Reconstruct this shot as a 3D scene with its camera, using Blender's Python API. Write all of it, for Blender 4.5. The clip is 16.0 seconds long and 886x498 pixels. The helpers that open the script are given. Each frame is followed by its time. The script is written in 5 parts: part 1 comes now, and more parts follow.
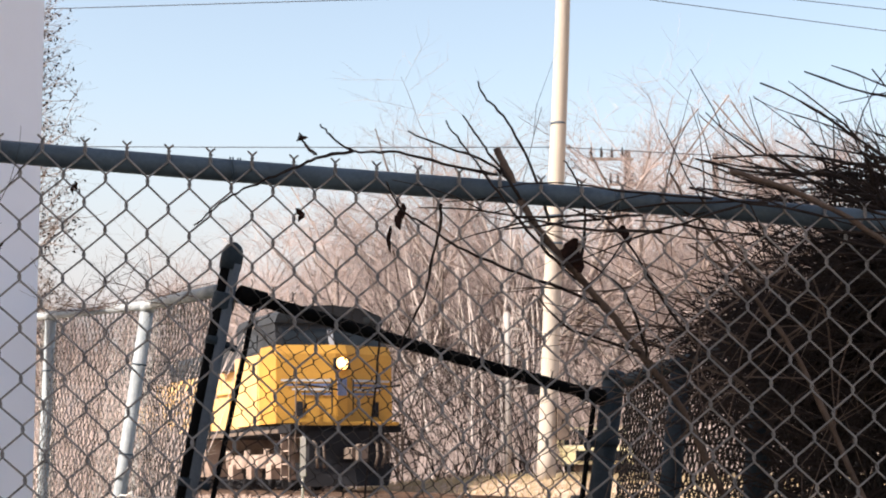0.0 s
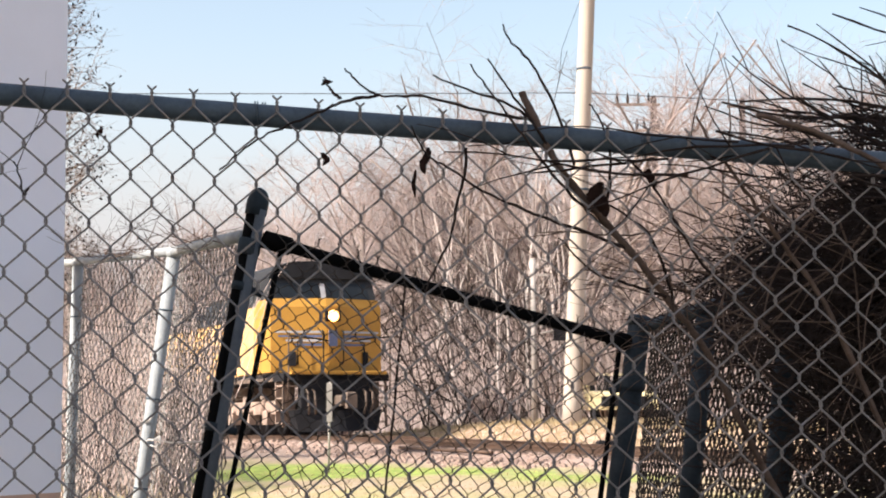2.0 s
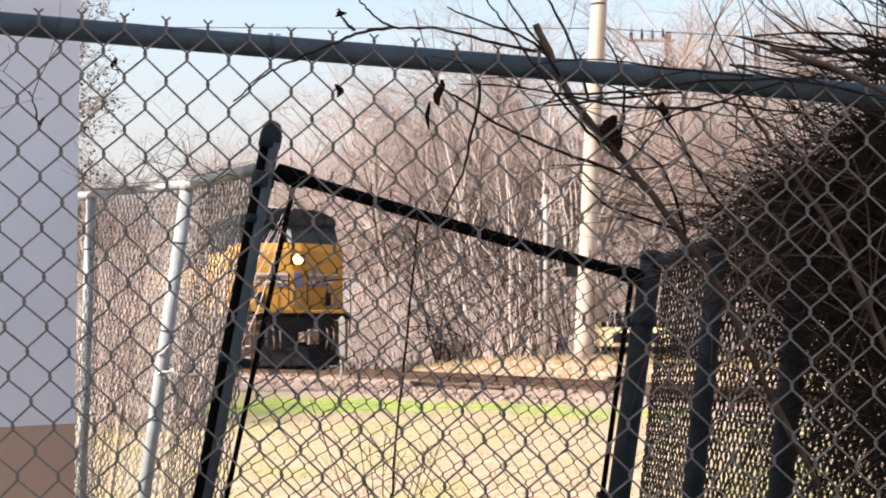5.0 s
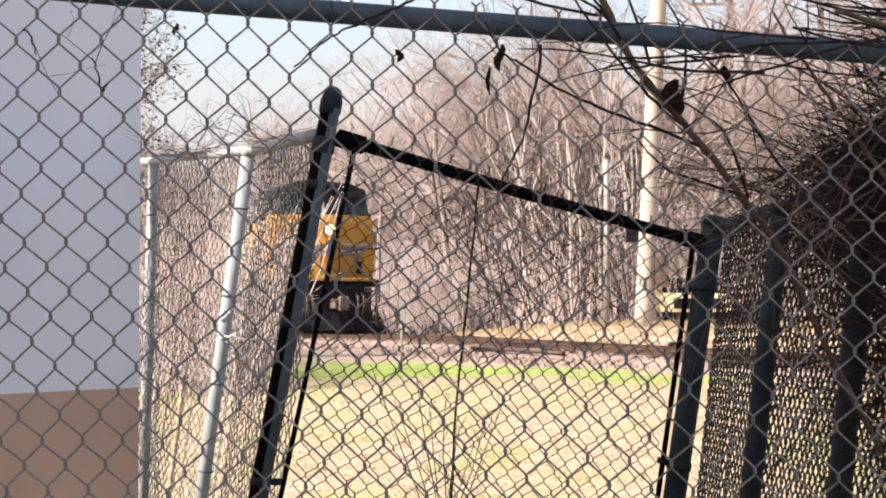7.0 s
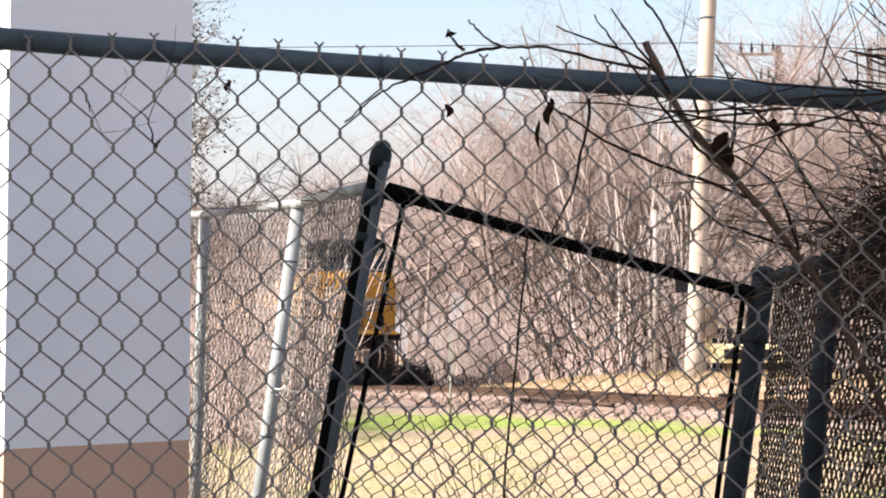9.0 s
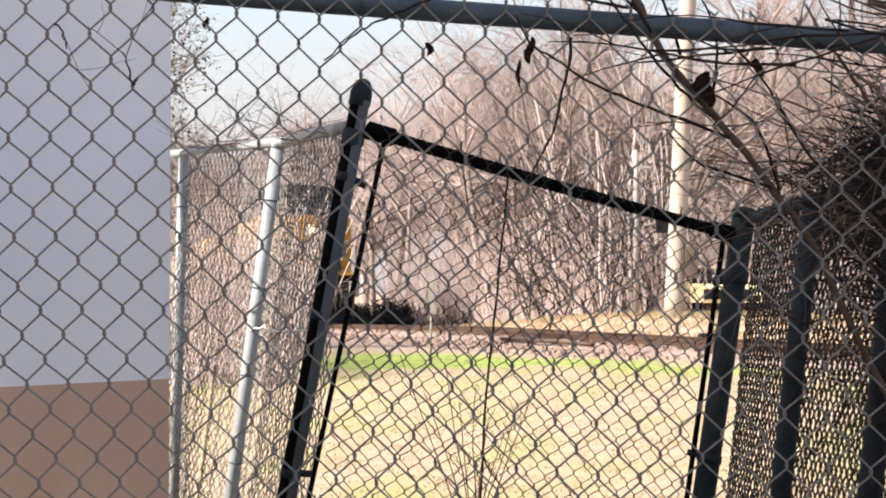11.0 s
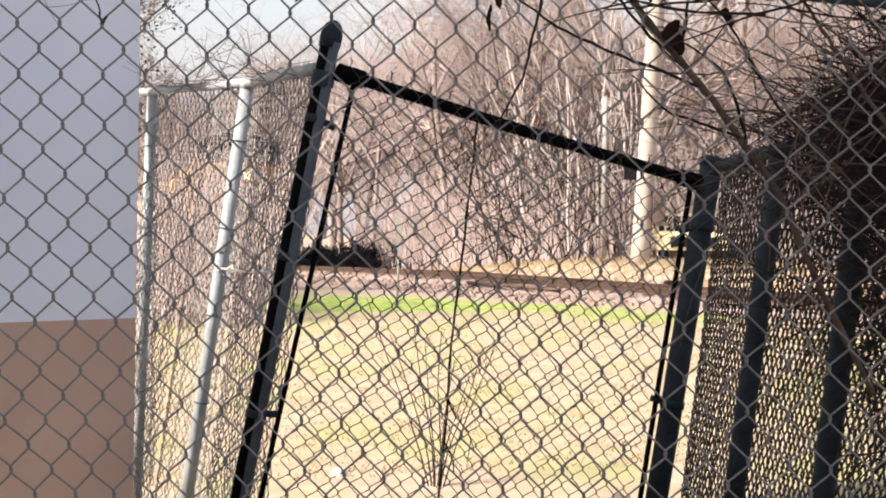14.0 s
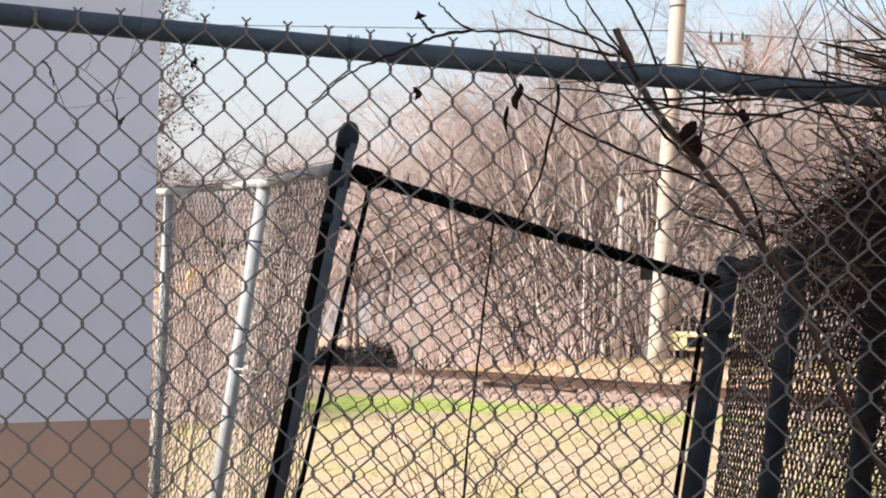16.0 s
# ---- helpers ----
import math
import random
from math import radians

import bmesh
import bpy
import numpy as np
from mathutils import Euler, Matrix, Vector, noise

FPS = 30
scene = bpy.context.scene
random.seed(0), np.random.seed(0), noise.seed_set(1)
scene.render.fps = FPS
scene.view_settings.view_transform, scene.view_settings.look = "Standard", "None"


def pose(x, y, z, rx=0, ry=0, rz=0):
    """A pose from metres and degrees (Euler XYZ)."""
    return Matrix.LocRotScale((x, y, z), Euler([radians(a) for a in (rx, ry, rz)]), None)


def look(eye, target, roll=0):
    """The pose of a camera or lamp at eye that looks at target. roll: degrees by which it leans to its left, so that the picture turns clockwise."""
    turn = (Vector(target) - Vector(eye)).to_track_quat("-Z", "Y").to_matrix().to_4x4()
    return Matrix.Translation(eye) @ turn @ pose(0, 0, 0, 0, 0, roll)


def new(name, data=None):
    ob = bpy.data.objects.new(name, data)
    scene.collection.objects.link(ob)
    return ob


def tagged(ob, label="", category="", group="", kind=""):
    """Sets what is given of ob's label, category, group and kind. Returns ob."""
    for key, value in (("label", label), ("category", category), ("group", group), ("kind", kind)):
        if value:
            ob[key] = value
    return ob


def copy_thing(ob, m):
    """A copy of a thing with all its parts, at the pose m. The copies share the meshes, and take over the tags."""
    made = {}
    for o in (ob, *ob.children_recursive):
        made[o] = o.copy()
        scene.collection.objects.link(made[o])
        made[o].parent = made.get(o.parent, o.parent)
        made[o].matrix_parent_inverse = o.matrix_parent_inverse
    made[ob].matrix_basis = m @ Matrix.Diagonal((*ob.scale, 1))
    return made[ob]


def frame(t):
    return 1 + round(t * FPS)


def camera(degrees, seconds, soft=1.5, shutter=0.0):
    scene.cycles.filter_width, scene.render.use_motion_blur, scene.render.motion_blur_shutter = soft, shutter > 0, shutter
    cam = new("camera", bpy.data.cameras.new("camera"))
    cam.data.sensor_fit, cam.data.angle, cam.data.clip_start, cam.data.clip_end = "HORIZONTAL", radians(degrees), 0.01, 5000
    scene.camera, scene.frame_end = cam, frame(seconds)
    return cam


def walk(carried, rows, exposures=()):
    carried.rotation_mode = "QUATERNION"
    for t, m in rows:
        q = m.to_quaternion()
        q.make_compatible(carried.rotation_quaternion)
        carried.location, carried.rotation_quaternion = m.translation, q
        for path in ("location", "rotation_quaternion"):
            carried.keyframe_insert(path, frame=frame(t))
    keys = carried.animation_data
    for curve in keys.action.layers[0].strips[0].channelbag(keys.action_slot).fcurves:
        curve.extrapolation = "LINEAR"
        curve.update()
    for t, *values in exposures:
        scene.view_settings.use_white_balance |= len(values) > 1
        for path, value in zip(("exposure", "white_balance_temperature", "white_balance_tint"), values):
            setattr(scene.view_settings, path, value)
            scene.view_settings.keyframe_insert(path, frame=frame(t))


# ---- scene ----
CAMERA = camera(30, 16.0, soft=2.0)
PATH = [
    (0.0, pose(0.0011, 0.0064, 1.6097, 97.111, 0.367, -3.386)),
    (0.5, pose(0.0038, 0.0092, 1.6071, 97.026, 0.442, -3.464)),
    (1.0, pose(0.0035, 0.0087, 1.6070, 96.621, 0.405, -3.535)),
    (1.5, pose(0.0036, 0.0056, 1.6064, 95.999, 0.373, -3.206)),
    (2.0, pose(0.0020, 0.0080, 1.6065, 95.260, 0.361, -2.493)),
    (2.5, pose(0.0017, 0.0019, 1.6041, 94.635, 0.310, -1.965)),
    (3.0, pose(0.0005, -0.0003, 1.6037, 94.160, 0.163, -1.611)),
    (3.5, pose(-0.0013, -0.0010, 1.6049, 93.861, 0.102, -1.626)),
    (4.0, pose(0.0013, 0.0047, 1.6057, 93.618, 0.094, -1.956)),
    (4.2, pose(0.0005, 0.0001, 1.6041, 93.531, 0.031, -2.140)),
    (6.3, pose(0.0009, -0.0026, 1.5988, 92.000, 0.019, -1.202)),
    (6.5, pose(0.0020, -0.0029, 1.5990, 91.881, 0.006, -0.901)),
    (7.0, pose(0.0000, -0.0023, 1.5995, 91.844, -0.025, -0.002)),
    (7.5, pose(-0.0002, 0.0008, 1.6011, 92.412, -0.024, 0.783)),
    (8.0, pose(-0.0020, 0.0004, 1.6017, 93.429, 0.022, 1.454)),
    (8.2, pose(-0.0022, -0.0026, 1.6021, 93.876, 0.093, 1.684)),
    (10.3, pose(-0.0028, -0.0112, 1.6039, 92.190, 0.047, 1.614)),
    (10.5, pose(-0.0004, 0.0017, 1.6043, 91.890, -0.101, 1.467)),
    (11.0, pose(-0.0015, 0.0002, 1.6036, 91.523, -0.026, 1.010)),
    (11.5, pose(-0.0002, -0.0017, 1.6036, 91.457, 0.022, 0.428)),
    (12.0, pose(-0.0000, -0.0012, 1.6036, 91.344, 0.014, -0.153)),
    (12.5, pose(-0.0002, -0.0043, 1.6028, 90.984, -0.197, -0.612)),
    (13.0, pose(0.0001, -0.0074, 1.6016, 90.385, -0.426, -0.693)),
    (13.5, pose(-0.0017, -0.0099, 1.6033, 89.655, -0.674, -0.459)),
    (14.0, pose(-0.0009, -0.0108, 1.6034, 89.582, -0.901, -0.110)),
    (14.5, pose(-0.0028, -0.0015, 1.6037, 90.538, -1.014, 0.162)),
    (15.0, pose(-0.0027, 0.0006, 1.6061, 92.047, -1.092, 0.373)),
    (15.5, pose(-0.0025, 0.0047, 1.6068, 93.148, -1.064, 0.406)),
    (16.0, pose(-0.0017, 0.0062, 1.6059, 93.030, -0.998, 0.439)),
]
walk(CAMERA, PATH, exposures=((0.0, 0.80), (4.2, 0.81), (6.5, 0.86), (13.0, 0.88), (15.0, 0.86), (16.0, 0.74)))

# ---- world, sun, exposure ----
SUN_EL, SUN_AZ = radians(38), math.atan2(-0.93, -0.3665)   # azimuth measured from +y towards +x
world = bpy.data.worlds.new("sky")
scene.world = world
world.use_nodes = True
wn = world.node_tree.nodes
sky = wn.new("ShaderNodeTexSky")
sky.sky_type = "NISHITA"
sky.sun_disc = False
sky.sun_elevation = SUN_EL
sky.sun_rotation = SUN_AZ
sky.air_density, sky.dust_density, sky.ozone_density = 1.0, 2.6, 1.5
wn["Background"].inputs["Strength"].default_value = 0.160
haze = wn.new("ShaderNodeMix")          # thin winter haze pales the blue
haze.data_type, haze.blend_type = "RGBA", "MULTIPLY"
haze.inputs[0].default_value = 1.0
haze.inputs[7].default_value = (1.26, 1.085, 0.92, 1)
world.node_tree.links.new(sky.outputs[0], haze.inputs[6])
# the haze thickens to a pale veil all round the horizon
view = wn.new("ShaderNodeTexCoord")
up_axis = wn.new("ShaderNodeSeparateXYZ")
world.node_tree.links.new(view.outputs["Generated"], up_axis.inputs[0])
low = wn.new("ShaderNodeMapRange")
low.interpolation_type = "SMOOTHSTEP"
low.inputs["From Min"].default_value, low.inputs["From Max"].default_value = 0.05, 0.23
low.inputs["To Min"].default_value, low.inputs["To Max"].default_value = 0.85, 0.0
world.node_tree.links.new(up_axis.outputs[2], low.inputs["Value"])
veil = wn.new("ShaderNodeMix")
veil.data_type = "RGBA"
veil.inputs[7].default_value = (2.85, 2.62, 2.74, 1)
world.node_tree.links.new(low.outputs[0], veil.inputs[0])
world.node_tree.links.new(haze.outputs[2], veil.inputs[6])
world.node_tree.links.new(veil.outputs[2], wn["Background"].inputs["Color"])
sun = new("sun", bpy.data.lights.new("sun", "SUN"))
sun.data.energy, sun.data.angle, sun.data.color = 5.6, radians(0.53), (1.0, 0.93, 0.86)
sun_to = Vector((math.sin(SUN_AZ) * math.cos(SUN_EL), math.cos(SUN_AZ) * math.cos(SUN_EL), math.sin(SUN_EL)))
sun.matrix_world = look(sun_to * 60, (0, 0, 0))


# ---- materials ----
def mat(name, a, b=None, rough=0.6, metal=0.0, scale=8.0, fine=60.0, bump=0.0, spread=0.0, glow=None, contrast=0.25, stretch=None, spec=0.3):
    """Two-scale noise between colours a and b; spread: value change from object to object."""
    m = bpy.data.materials.new(name)
    m.use_nodes = True
    nt = m.node_tree
    n, l = nt.nodes, nt.links
    p = n["Principled BSDF"]
    p.inputs["Roughness"].default_value = rough
    p.inputs["Metallic"].default_value = metal
    p.inputs["Specular IOR Level"].default_value = spec
    b = b or tuple(c * 0.7 for c in a)
    tc = n.new("ShaderNodeTexCoord")
    src = tc.outputs["Object"]
    if stretch:
        mp = n.new("ShaderNodeMapping")
        mp.inputs["Scale"].default_value = stretch
        l.new(src, mp.inputs["Vector"])
        src = mp.outputs["Vector"]
    big = n.new("ShaderNodeTexNoise")
    big.inputs["Scale"].default_value = scale
    big.inputs["Detail"].default_value = 5
    small = n.new("ShaderNodeTexNoise")
    small.inputs["Scale"].default_value = fine
    small.inputs["Detail"].default_value = 3
    for t in (big, small):
        l.new(src, t.inputs["Vector"])
    add = n.new("ShaderNodeMath")
    add.operation = "MULTIPLY_ADD"
    add.inputs[1].default_value = 0.4
    l.new(small.outputs[0], add.inputs[0])
    l.new(big.outputs[0], add.inputs[2])
    ramp = n.new("ShaderNodeValToRGB")
    ramp.color_ramp.elements[0].position = 0.7 - contrast
    ramp.color_ramp.elements[1].position = 0.7 + contrast
    ramp.color_ramp.elements[0].color = (*b, 1)
    ramp.color_ramp.elements[1].color = (*a, 1)
    l.new(add.outputs[0], ramp.inputs[0])
    out = ramp.outputs[0]
    if spread:
        info = n.new("ShaderNodeObjectInfo")
        mr = n.new("ShaderNodeMapRange")
        mr.inputs["To Min"].default_value = 1 - spread
        mr.inputs["To Max"].default_value = 1 + spread
        l.new(info.outputs["Random"], mr.inputs["Value"])
        hs = n.new("ShaderNodeHueSaturation")
        l.new(mr.outputs[0], hs.inputs["Value"])
        l.new(out, hs.inputs["Color"])
        out = hs.outputs[0]
    l.new(out, p.inputs["Base Color"])
    if bump:
        bp = n.new("ShaderNodeBump")
        bp.inputs["Strength"].default_value = bump
        bp.inputs["Distance"].default_value = 0.01
        l.new(add.outputs[0], bp.inputs["Height"])
        l.new(bp.outputs[0], p.inputs["Normal"])
    if glow:
        p.inputs["Emission Color"].default_value = (*glow[:3], 1)
        p.inputs["Emission Strength"].default_value = glow[3]
    return m


GALV = mat("galvanised_steel", (0.085, 0.118, 0.155), (0.045, 0.062, 0.083), 0.6, 0.1, 14, 160, 0.15, spec=0.22)
WIRE = mat("weathered_wire", (0.27, 0.255, 0.255), (0.15, 0.14, 0.14), 0.75, 0.1, 20, 200, 0.1, spread=0.12, spec=0.15)
# dark copy of the fence wire, with the yard's shade put into its colour
WIRE_SHADE = mat("shaded_fence_wire", (0.07, 0.06, 0.054), (0.028, 0.024, 0.022), 0.8, 0.0, 20, 200, 0.1, spread=0.2, spec=0.1)
# sunlit copy; its patchy noise paints highlights along each wire
WIRE_LIT = mat("sunlit_fence_wire", (0.36, 0.335, 0.31), (0.06, 0.054, 0.05), 0.7, 0.0, 40, 200, 0.1, spread=0.35, spec=0.2, contrast=0.14)
# post zinc in two copies: first the sunlit tone, then the shaded tone
POST_LIT = mat("sunlit_zinc_post", (0.38, 0.40, 0.41), (0.22, 0.24, 0.25), 0.7, 0.0, 9, 120, 0.2, spec=0.2)
POST_SHADE = mat("shaded_zinc_post", (0.034, 0.045, 0.056), (0.014, 0.019, 0.024), 0.75, 0.0, 9, 120, 0.2, spec=0.12)
BLACK = mat("black_coated_steel", (0.007, 0.007, 0.007), (0.003, 0.003, 0.003), 0.95, 0.0, 12, 150, 0.1, spec=0.02)
BARK = mat("grey_brown_bark", (0.36, 0.30, 0.27), (0.15, 0.12, 0.108), 0.9, 0, 3, 40, 0.3, spread=0.3, spec=0.1)
TWIG = mat("pale_winter_twigs", (0.43, 0.36, 0.34), (0.25, 0.202, 0.19), 0.9, 0, 0.8, 14, 0, spread=0.25, spec=0.08)
PALE_BARK = mat("pale_smooth_bark", (0.56, 0.50, 0.47), (0.33, 0.28, 0.26), 0.85, 0, 2, 30, 0.2, spec=0.1)
CANE = mat("dark_vine_bark", (0.046, 0.035, 0.031), (0.016, 0.012, 0.012), 0.85, 0, 30, 200, 0.4, spec=0.08)
CANE_L = mat("brown_vine_stem", (0.15, 0.108, 0.088), (0.065, 0.046, 0.038), 0.85, 0, 30, 200, 0.4, spec=0.1)
LEAF = mat("dead_leaf", (0.03, 0.016, 0.013), (0.010, 0.006, 0.005), 0.85, 0, 40, 200, 0.3, spec=0.06)
PAINT_W = mat("white_render", (0.76, 0.78, 0.88), (0.70, 0.72, 0.815), 0.85, 0, 2.5, 180, 0.12, spec=0.2)
PAINT_B = mat("brown_render", (0.54, 0.38, 0.31), (0.45, 0.31, 0.25), 0.85, 0, 2.5, 180, 0.15, spec=0.2)
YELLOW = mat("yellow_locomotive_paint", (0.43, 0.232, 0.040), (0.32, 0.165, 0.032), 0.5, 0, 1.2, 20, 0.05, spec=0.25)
# paler yellow for the sides: dust plus the sun's glare put into the colour
YELLOW_SUN = mat("sunlit_dusty_yellow_paint", (0.66, 0.43, 0.19), (0.50, 0.31, 0.12), 0.7, 0, 1.2, 20, 0.05, spec=0.2)
# road dust brightened to the sunlit tone of the steps and trucks
SUNLIT_DUST = mat("sunlit_road_dust", (0.36, 0.275, 0.23), (0.15, 0.115, 0.095), 0.9, 0.0, 2.2, 30, 0.2, spec=0.1)
ROOF_G = mat("grey_roof_paint", (0.034, 0.037, 0.042), (0.016, 0.017, 0.02), 0.75, 0, 1.5, 25, 0.1, spec=0.15)
UNDER = mat("grimy_black_steel", (0.018, 0.018, 0.021), (0.007, 0.007, 0.009), 0.75, 0.1, 3, 40, 0.2, spec=0.15)
DUSTY = mat("dusty_underframe", (0.17, 0.13, 0.105), (0.07, 0.055, 0.047), 0.85, 0.0, 3, 40, 0.2, spec=0.15)
BLUE = mat("blue_emblem_paint", (0.12, 0.15, 0.26), None, 0.5)
SILVER = mat("silver_emblem_paint", (0.42, 0.43, 0.46), None, 0.5)
GLASS = mat("dark_cab_glass", (0.02, 0.025, 0.03), (0.012, 0.015, 0.018), 0.08, 0, 4, 30)
LAMP = mat("headlight_lens", (1, 0.8, 0.5), (1, 0.8, 0.5), 0.2, glow=(1.0, 0.46, 0.10, 4.0))
SAPL = mat("dark_sapling_bark", (0.10, 0.078, 0.072), (0.045, 0.036, 0.033), 0.9, 0, 2, 30, spec=0.1)
BULB = mat("lamp_bulb", (1, 0.9, 0.7), (1, 0.9, 0.7), 0.2, glow=(1.0, 0.74, 0.38, 14.0))
STRIP = mat("grey_post_steel", (0.115, 0.125, 0.14), (0.06, 0.068, 0.078), 0.75, 0.0, 9, 120, 0.1, spec=0.12)
MASTW = mat("dull_mast_paint", (0.36, 0.335, 0.315), (0.26, 0.24, 0.225), 0.8, 0, 6, 60)
BALLAST = mat("track_ballast", (0.36, 0.27, 0.225), (0.20, 0.145, 0.12), 0.95, 0, 1.1, 14, 0.6)
RAIL = mat("rusty_rail", (0.12, 0.075, 0.052), (0.06, 0.04, 0.032), 0.6, 0.5, 4, 60, 0.2)
TIE = mat("weathered_sleeper", (0.20, 0.15, 0.12), (0.10, 0.075, 0.06), 0.9, 0, 4, 60, 0.3, spread=0.2)
CONCRETE = mat("sunlit_utility_pole", (0.43, 0.38, 0.325), (0.33, 0.29, 0.25), 0.85, 0, 1.2, 30, 0.2, stretch=(1, 1, 0.25))
WHITE = mat("white_marker_paint", (0.60, 0.58, 0.55), (0.45, 0.43, 0.41), 0.75, 0, 6, 60)
PAPER = mat("white_paper", (0.8, 0.8, 0.78), (0.7, 0.7, 0.68), 0.8, 0, 20, 90)
YELLOW2 = mat("faded_yellow_panel", (0.78, 0.68, 0.40), (0.68, 0.58, 0.34), 0.6, 0, 3, 30)
CARBLUE = mat("blue_grey_tarpaulin", (0.10, 0.11, 0.21), (0.05, 0.055, 0.11), 0.5, 0, 3, 30)
CABLE = mat("dark_cable", (0.06, 0.06, 0.065), None, 0.6)
BRUSH = mat("dark_brush", (0.058, 0.056, 0.062), (0.024, 0.024, 0.028), 0.9, 0, 2, 20, spread=0.1, spec=0.1)
DRY = mat("dry_grass_blades", (0.44, 0.345, 0.225), (0.34, 0.275, 0.15), 0.8, 0, 0.35, 6)
WALLX = mat("shade_wall_render", (0.55, 0.52, 0.49), (0.47, 0.45, 0.42), 0.9, 0, 2, 60, 0.15)


# ---- mesh helpers ----
class Mesh:
    """Collects tubes, boxes and plates into one mesh."""

    def __init__(self):
        self.v, self.f, self.smooth = [], [], []

    def tube(self, pts, radii, sides=6, cap=True):
        pts = [Vector(p) for p in pts]
        if not isinstance(radii, (list, tuple)):
            radii = [radii] * len(pts)
        base, up = len(self.v), None
        for i, p in enumerate(pts):
            d = (pts[min(i + 1, len(pts) - 1)] - pts[max(i - 1, 0)]).normalized()
            if up is None:
                up = d.orthogonal().normalized()
            up = (up - d * up.dot(d))
            up = up.normalized() if up.length > 1e-6 else d.orthogonal().normalized()
            side = d.cross(up)
            for k in range(sides):
                a = 2 * math.pi * k / sides
                self.v.append(p + (up * math.cos(a) + side * math.sin(a)) * radii[i])
        for i in range(len(pts) - 1):
            for k in range(sides):
                a, b = base + i * sides + k, base + i * sides + (k + 1) % sides
                self.f.append((a, b, b + sides, a + sides))
                self.smooth.append(sides > 4)
        if cap and sides > 2:
            self.f.append(tuple(base + k for k in range(sides))[::-1])
            self.f.append(tuple(base + (len(pts) - 1) * sides + k for k in range(sides)))
            self.smooth += [False, False]
        return self

    def twig(self, a, b, ra, rb):
        """A three-sided tapered twig."""
        return self.tube([a, b], [ra, rb], 3, cap=False)

    def box(self, lo, hi, bevel=0.0):
        return self.prism([(lo[0], lo[1]), (hi[0], lo[1]), (hi[0], hi[1]), (lo[0], hi[1])], lo[2], hi[2], bevel)

    def prism(self, plan, z0, z1, bevel=0.0, top=None):
        """An upright prism over a plan outline; its upper edge is chamfered by bevel, or taken from top."""
        c = Vector((sum(p[0] for p in plan) / len(plan), sum(p[1] for p in plan) / len(plan)))
        rings = [(plan, z0), (plan, z1 - bevel)]
        if bevel:
            inner = []
            for p in plan:
                d = Vector(p) - c
                inner.append(tuple(c + Vector((d.x - math.copysign(min(bevel, abs(d.x)), d.x), d.y - math.copysign(min(bevel, abs(d.y)), d.y)))))
            rings.append((inner, z1))
        elif top:
            rings[1] = (top, z1)
        n, base = len(plan), len(self.v)
        for ring, z in rings:
            self.v += [Vector((p[0], p[1], z)) for p in ring]
        for r in range(len(rings) - 1):
            for k in range(n):
                a, b = base + r * n + k, base + r * n + (k + 1) % n
                self.f.append((a, b, b + n, a + n))
                self.smooth.append(False)
        self.f.append(tuple(base + k for k in range(n))[::-1])
        self.f.append(tuple(base + (len(rings) - 1) * n + k for k in range(n)))
        self.smooth += [False, False]
        return self

    def loft(self, rings):
        """Closed rings of equal length, capped at both ends."""
        n, base = len(rings[0]), len(self.v)
        for ring in rings:
            self.v += [Vector(p) for p in ring]
        for r in range(len(rings) - 1):
            for k in range(n):
                a, b = base + r * n + k, base + r * n + (k + 1) % n
                self.f.append((a, b, b + n, a + n))
                self.smooth.append(False)
        self.f.append(tuple(base + k for k in range(n))[::-1])
        self.f.append(tuple(base + (len(rings) - 1) * n + k for k in range(n)))
        self.smooth += [False, False]
        return self

    def slab(self, a, b, c, d, thick):
        """A plate over four corners (in order), thick along its normal."""
        a, b, c, d = (Vector(p) for p in (a, b, c, d))
        n = (b - a).cross(d - a).normalized() * thick
        return self.loft([[a, b, c, d], [a + n, b + n, c + n, d + n]])

    def ball(self, c, r, squash=1.0, seg=10, rings=6):
        c = Vector(c)
        pts = []
        for i in range(1, rings):
            t = math.pi * i / rings
            pts.append([c + Vector((r * math.sin(t) * math.cos(2 * math.pi * k / seg), r * math.sin(t) * math.sin(2 * math.pi * k / seg), -r * squash * math.cos(t))) for k in range(seg)])
        s = len(self.f)
        self.loft(pts)
        for i in range(s, len(self.smooth)):
            self.smooth[i] = True
        return self

    def data(self, name, material):
        me = bpy.data.meshes.new(name)
        me.from_pydata([tuple(p) for p in self.v], [], self.f)
        me.polygons.foreach_set("use_smooth", self.smooth)
        me.materials.append(material)
        me.update()
        return me


def part(name, mesh, material, parent, label=""):
    """One mesh object under a thing; its coordinates are the world's less the thing's base."""
    ob = new(name, mesh.data(name, material))
    if parent is not None:
        ob.parent = parent
        up = parent
        off = Vector((0, 0, 0))
        while up is not None:
            off += up.location
            up = up.parent
        for v in ob.data.vertices:
            v.co -= off
    return tagged(ob, label)


def thing(name, base, label, category, group="", kind=""):
    ob = new(name)
    ob.location = base
    ob.empty_display_size = 0.1
    return tagged(ob, label, category, group, kind)


def lerp(a, b, t):
    return Vector(a).lerp(Vector(b), t)


# ---- ground ----
TRACK = Vector((-0.06, 44.1))
HEAD = Vector((0.3665, -0.930)).normalized()
ACROSS = Vector((0.930, 0.3665)).normalized()
RAIL_TOP = 0.70


def step(a, b, x):
    t = min(max((x - a) / (b - a), 0), 1)
    return t * t * (3 - 2 * t)


GRADE = 0.0125


def fall(s):
    """The line runs level at first, then falls away gently with distance s along it."""
    return -GRADE * min(max(s, 0), 90)


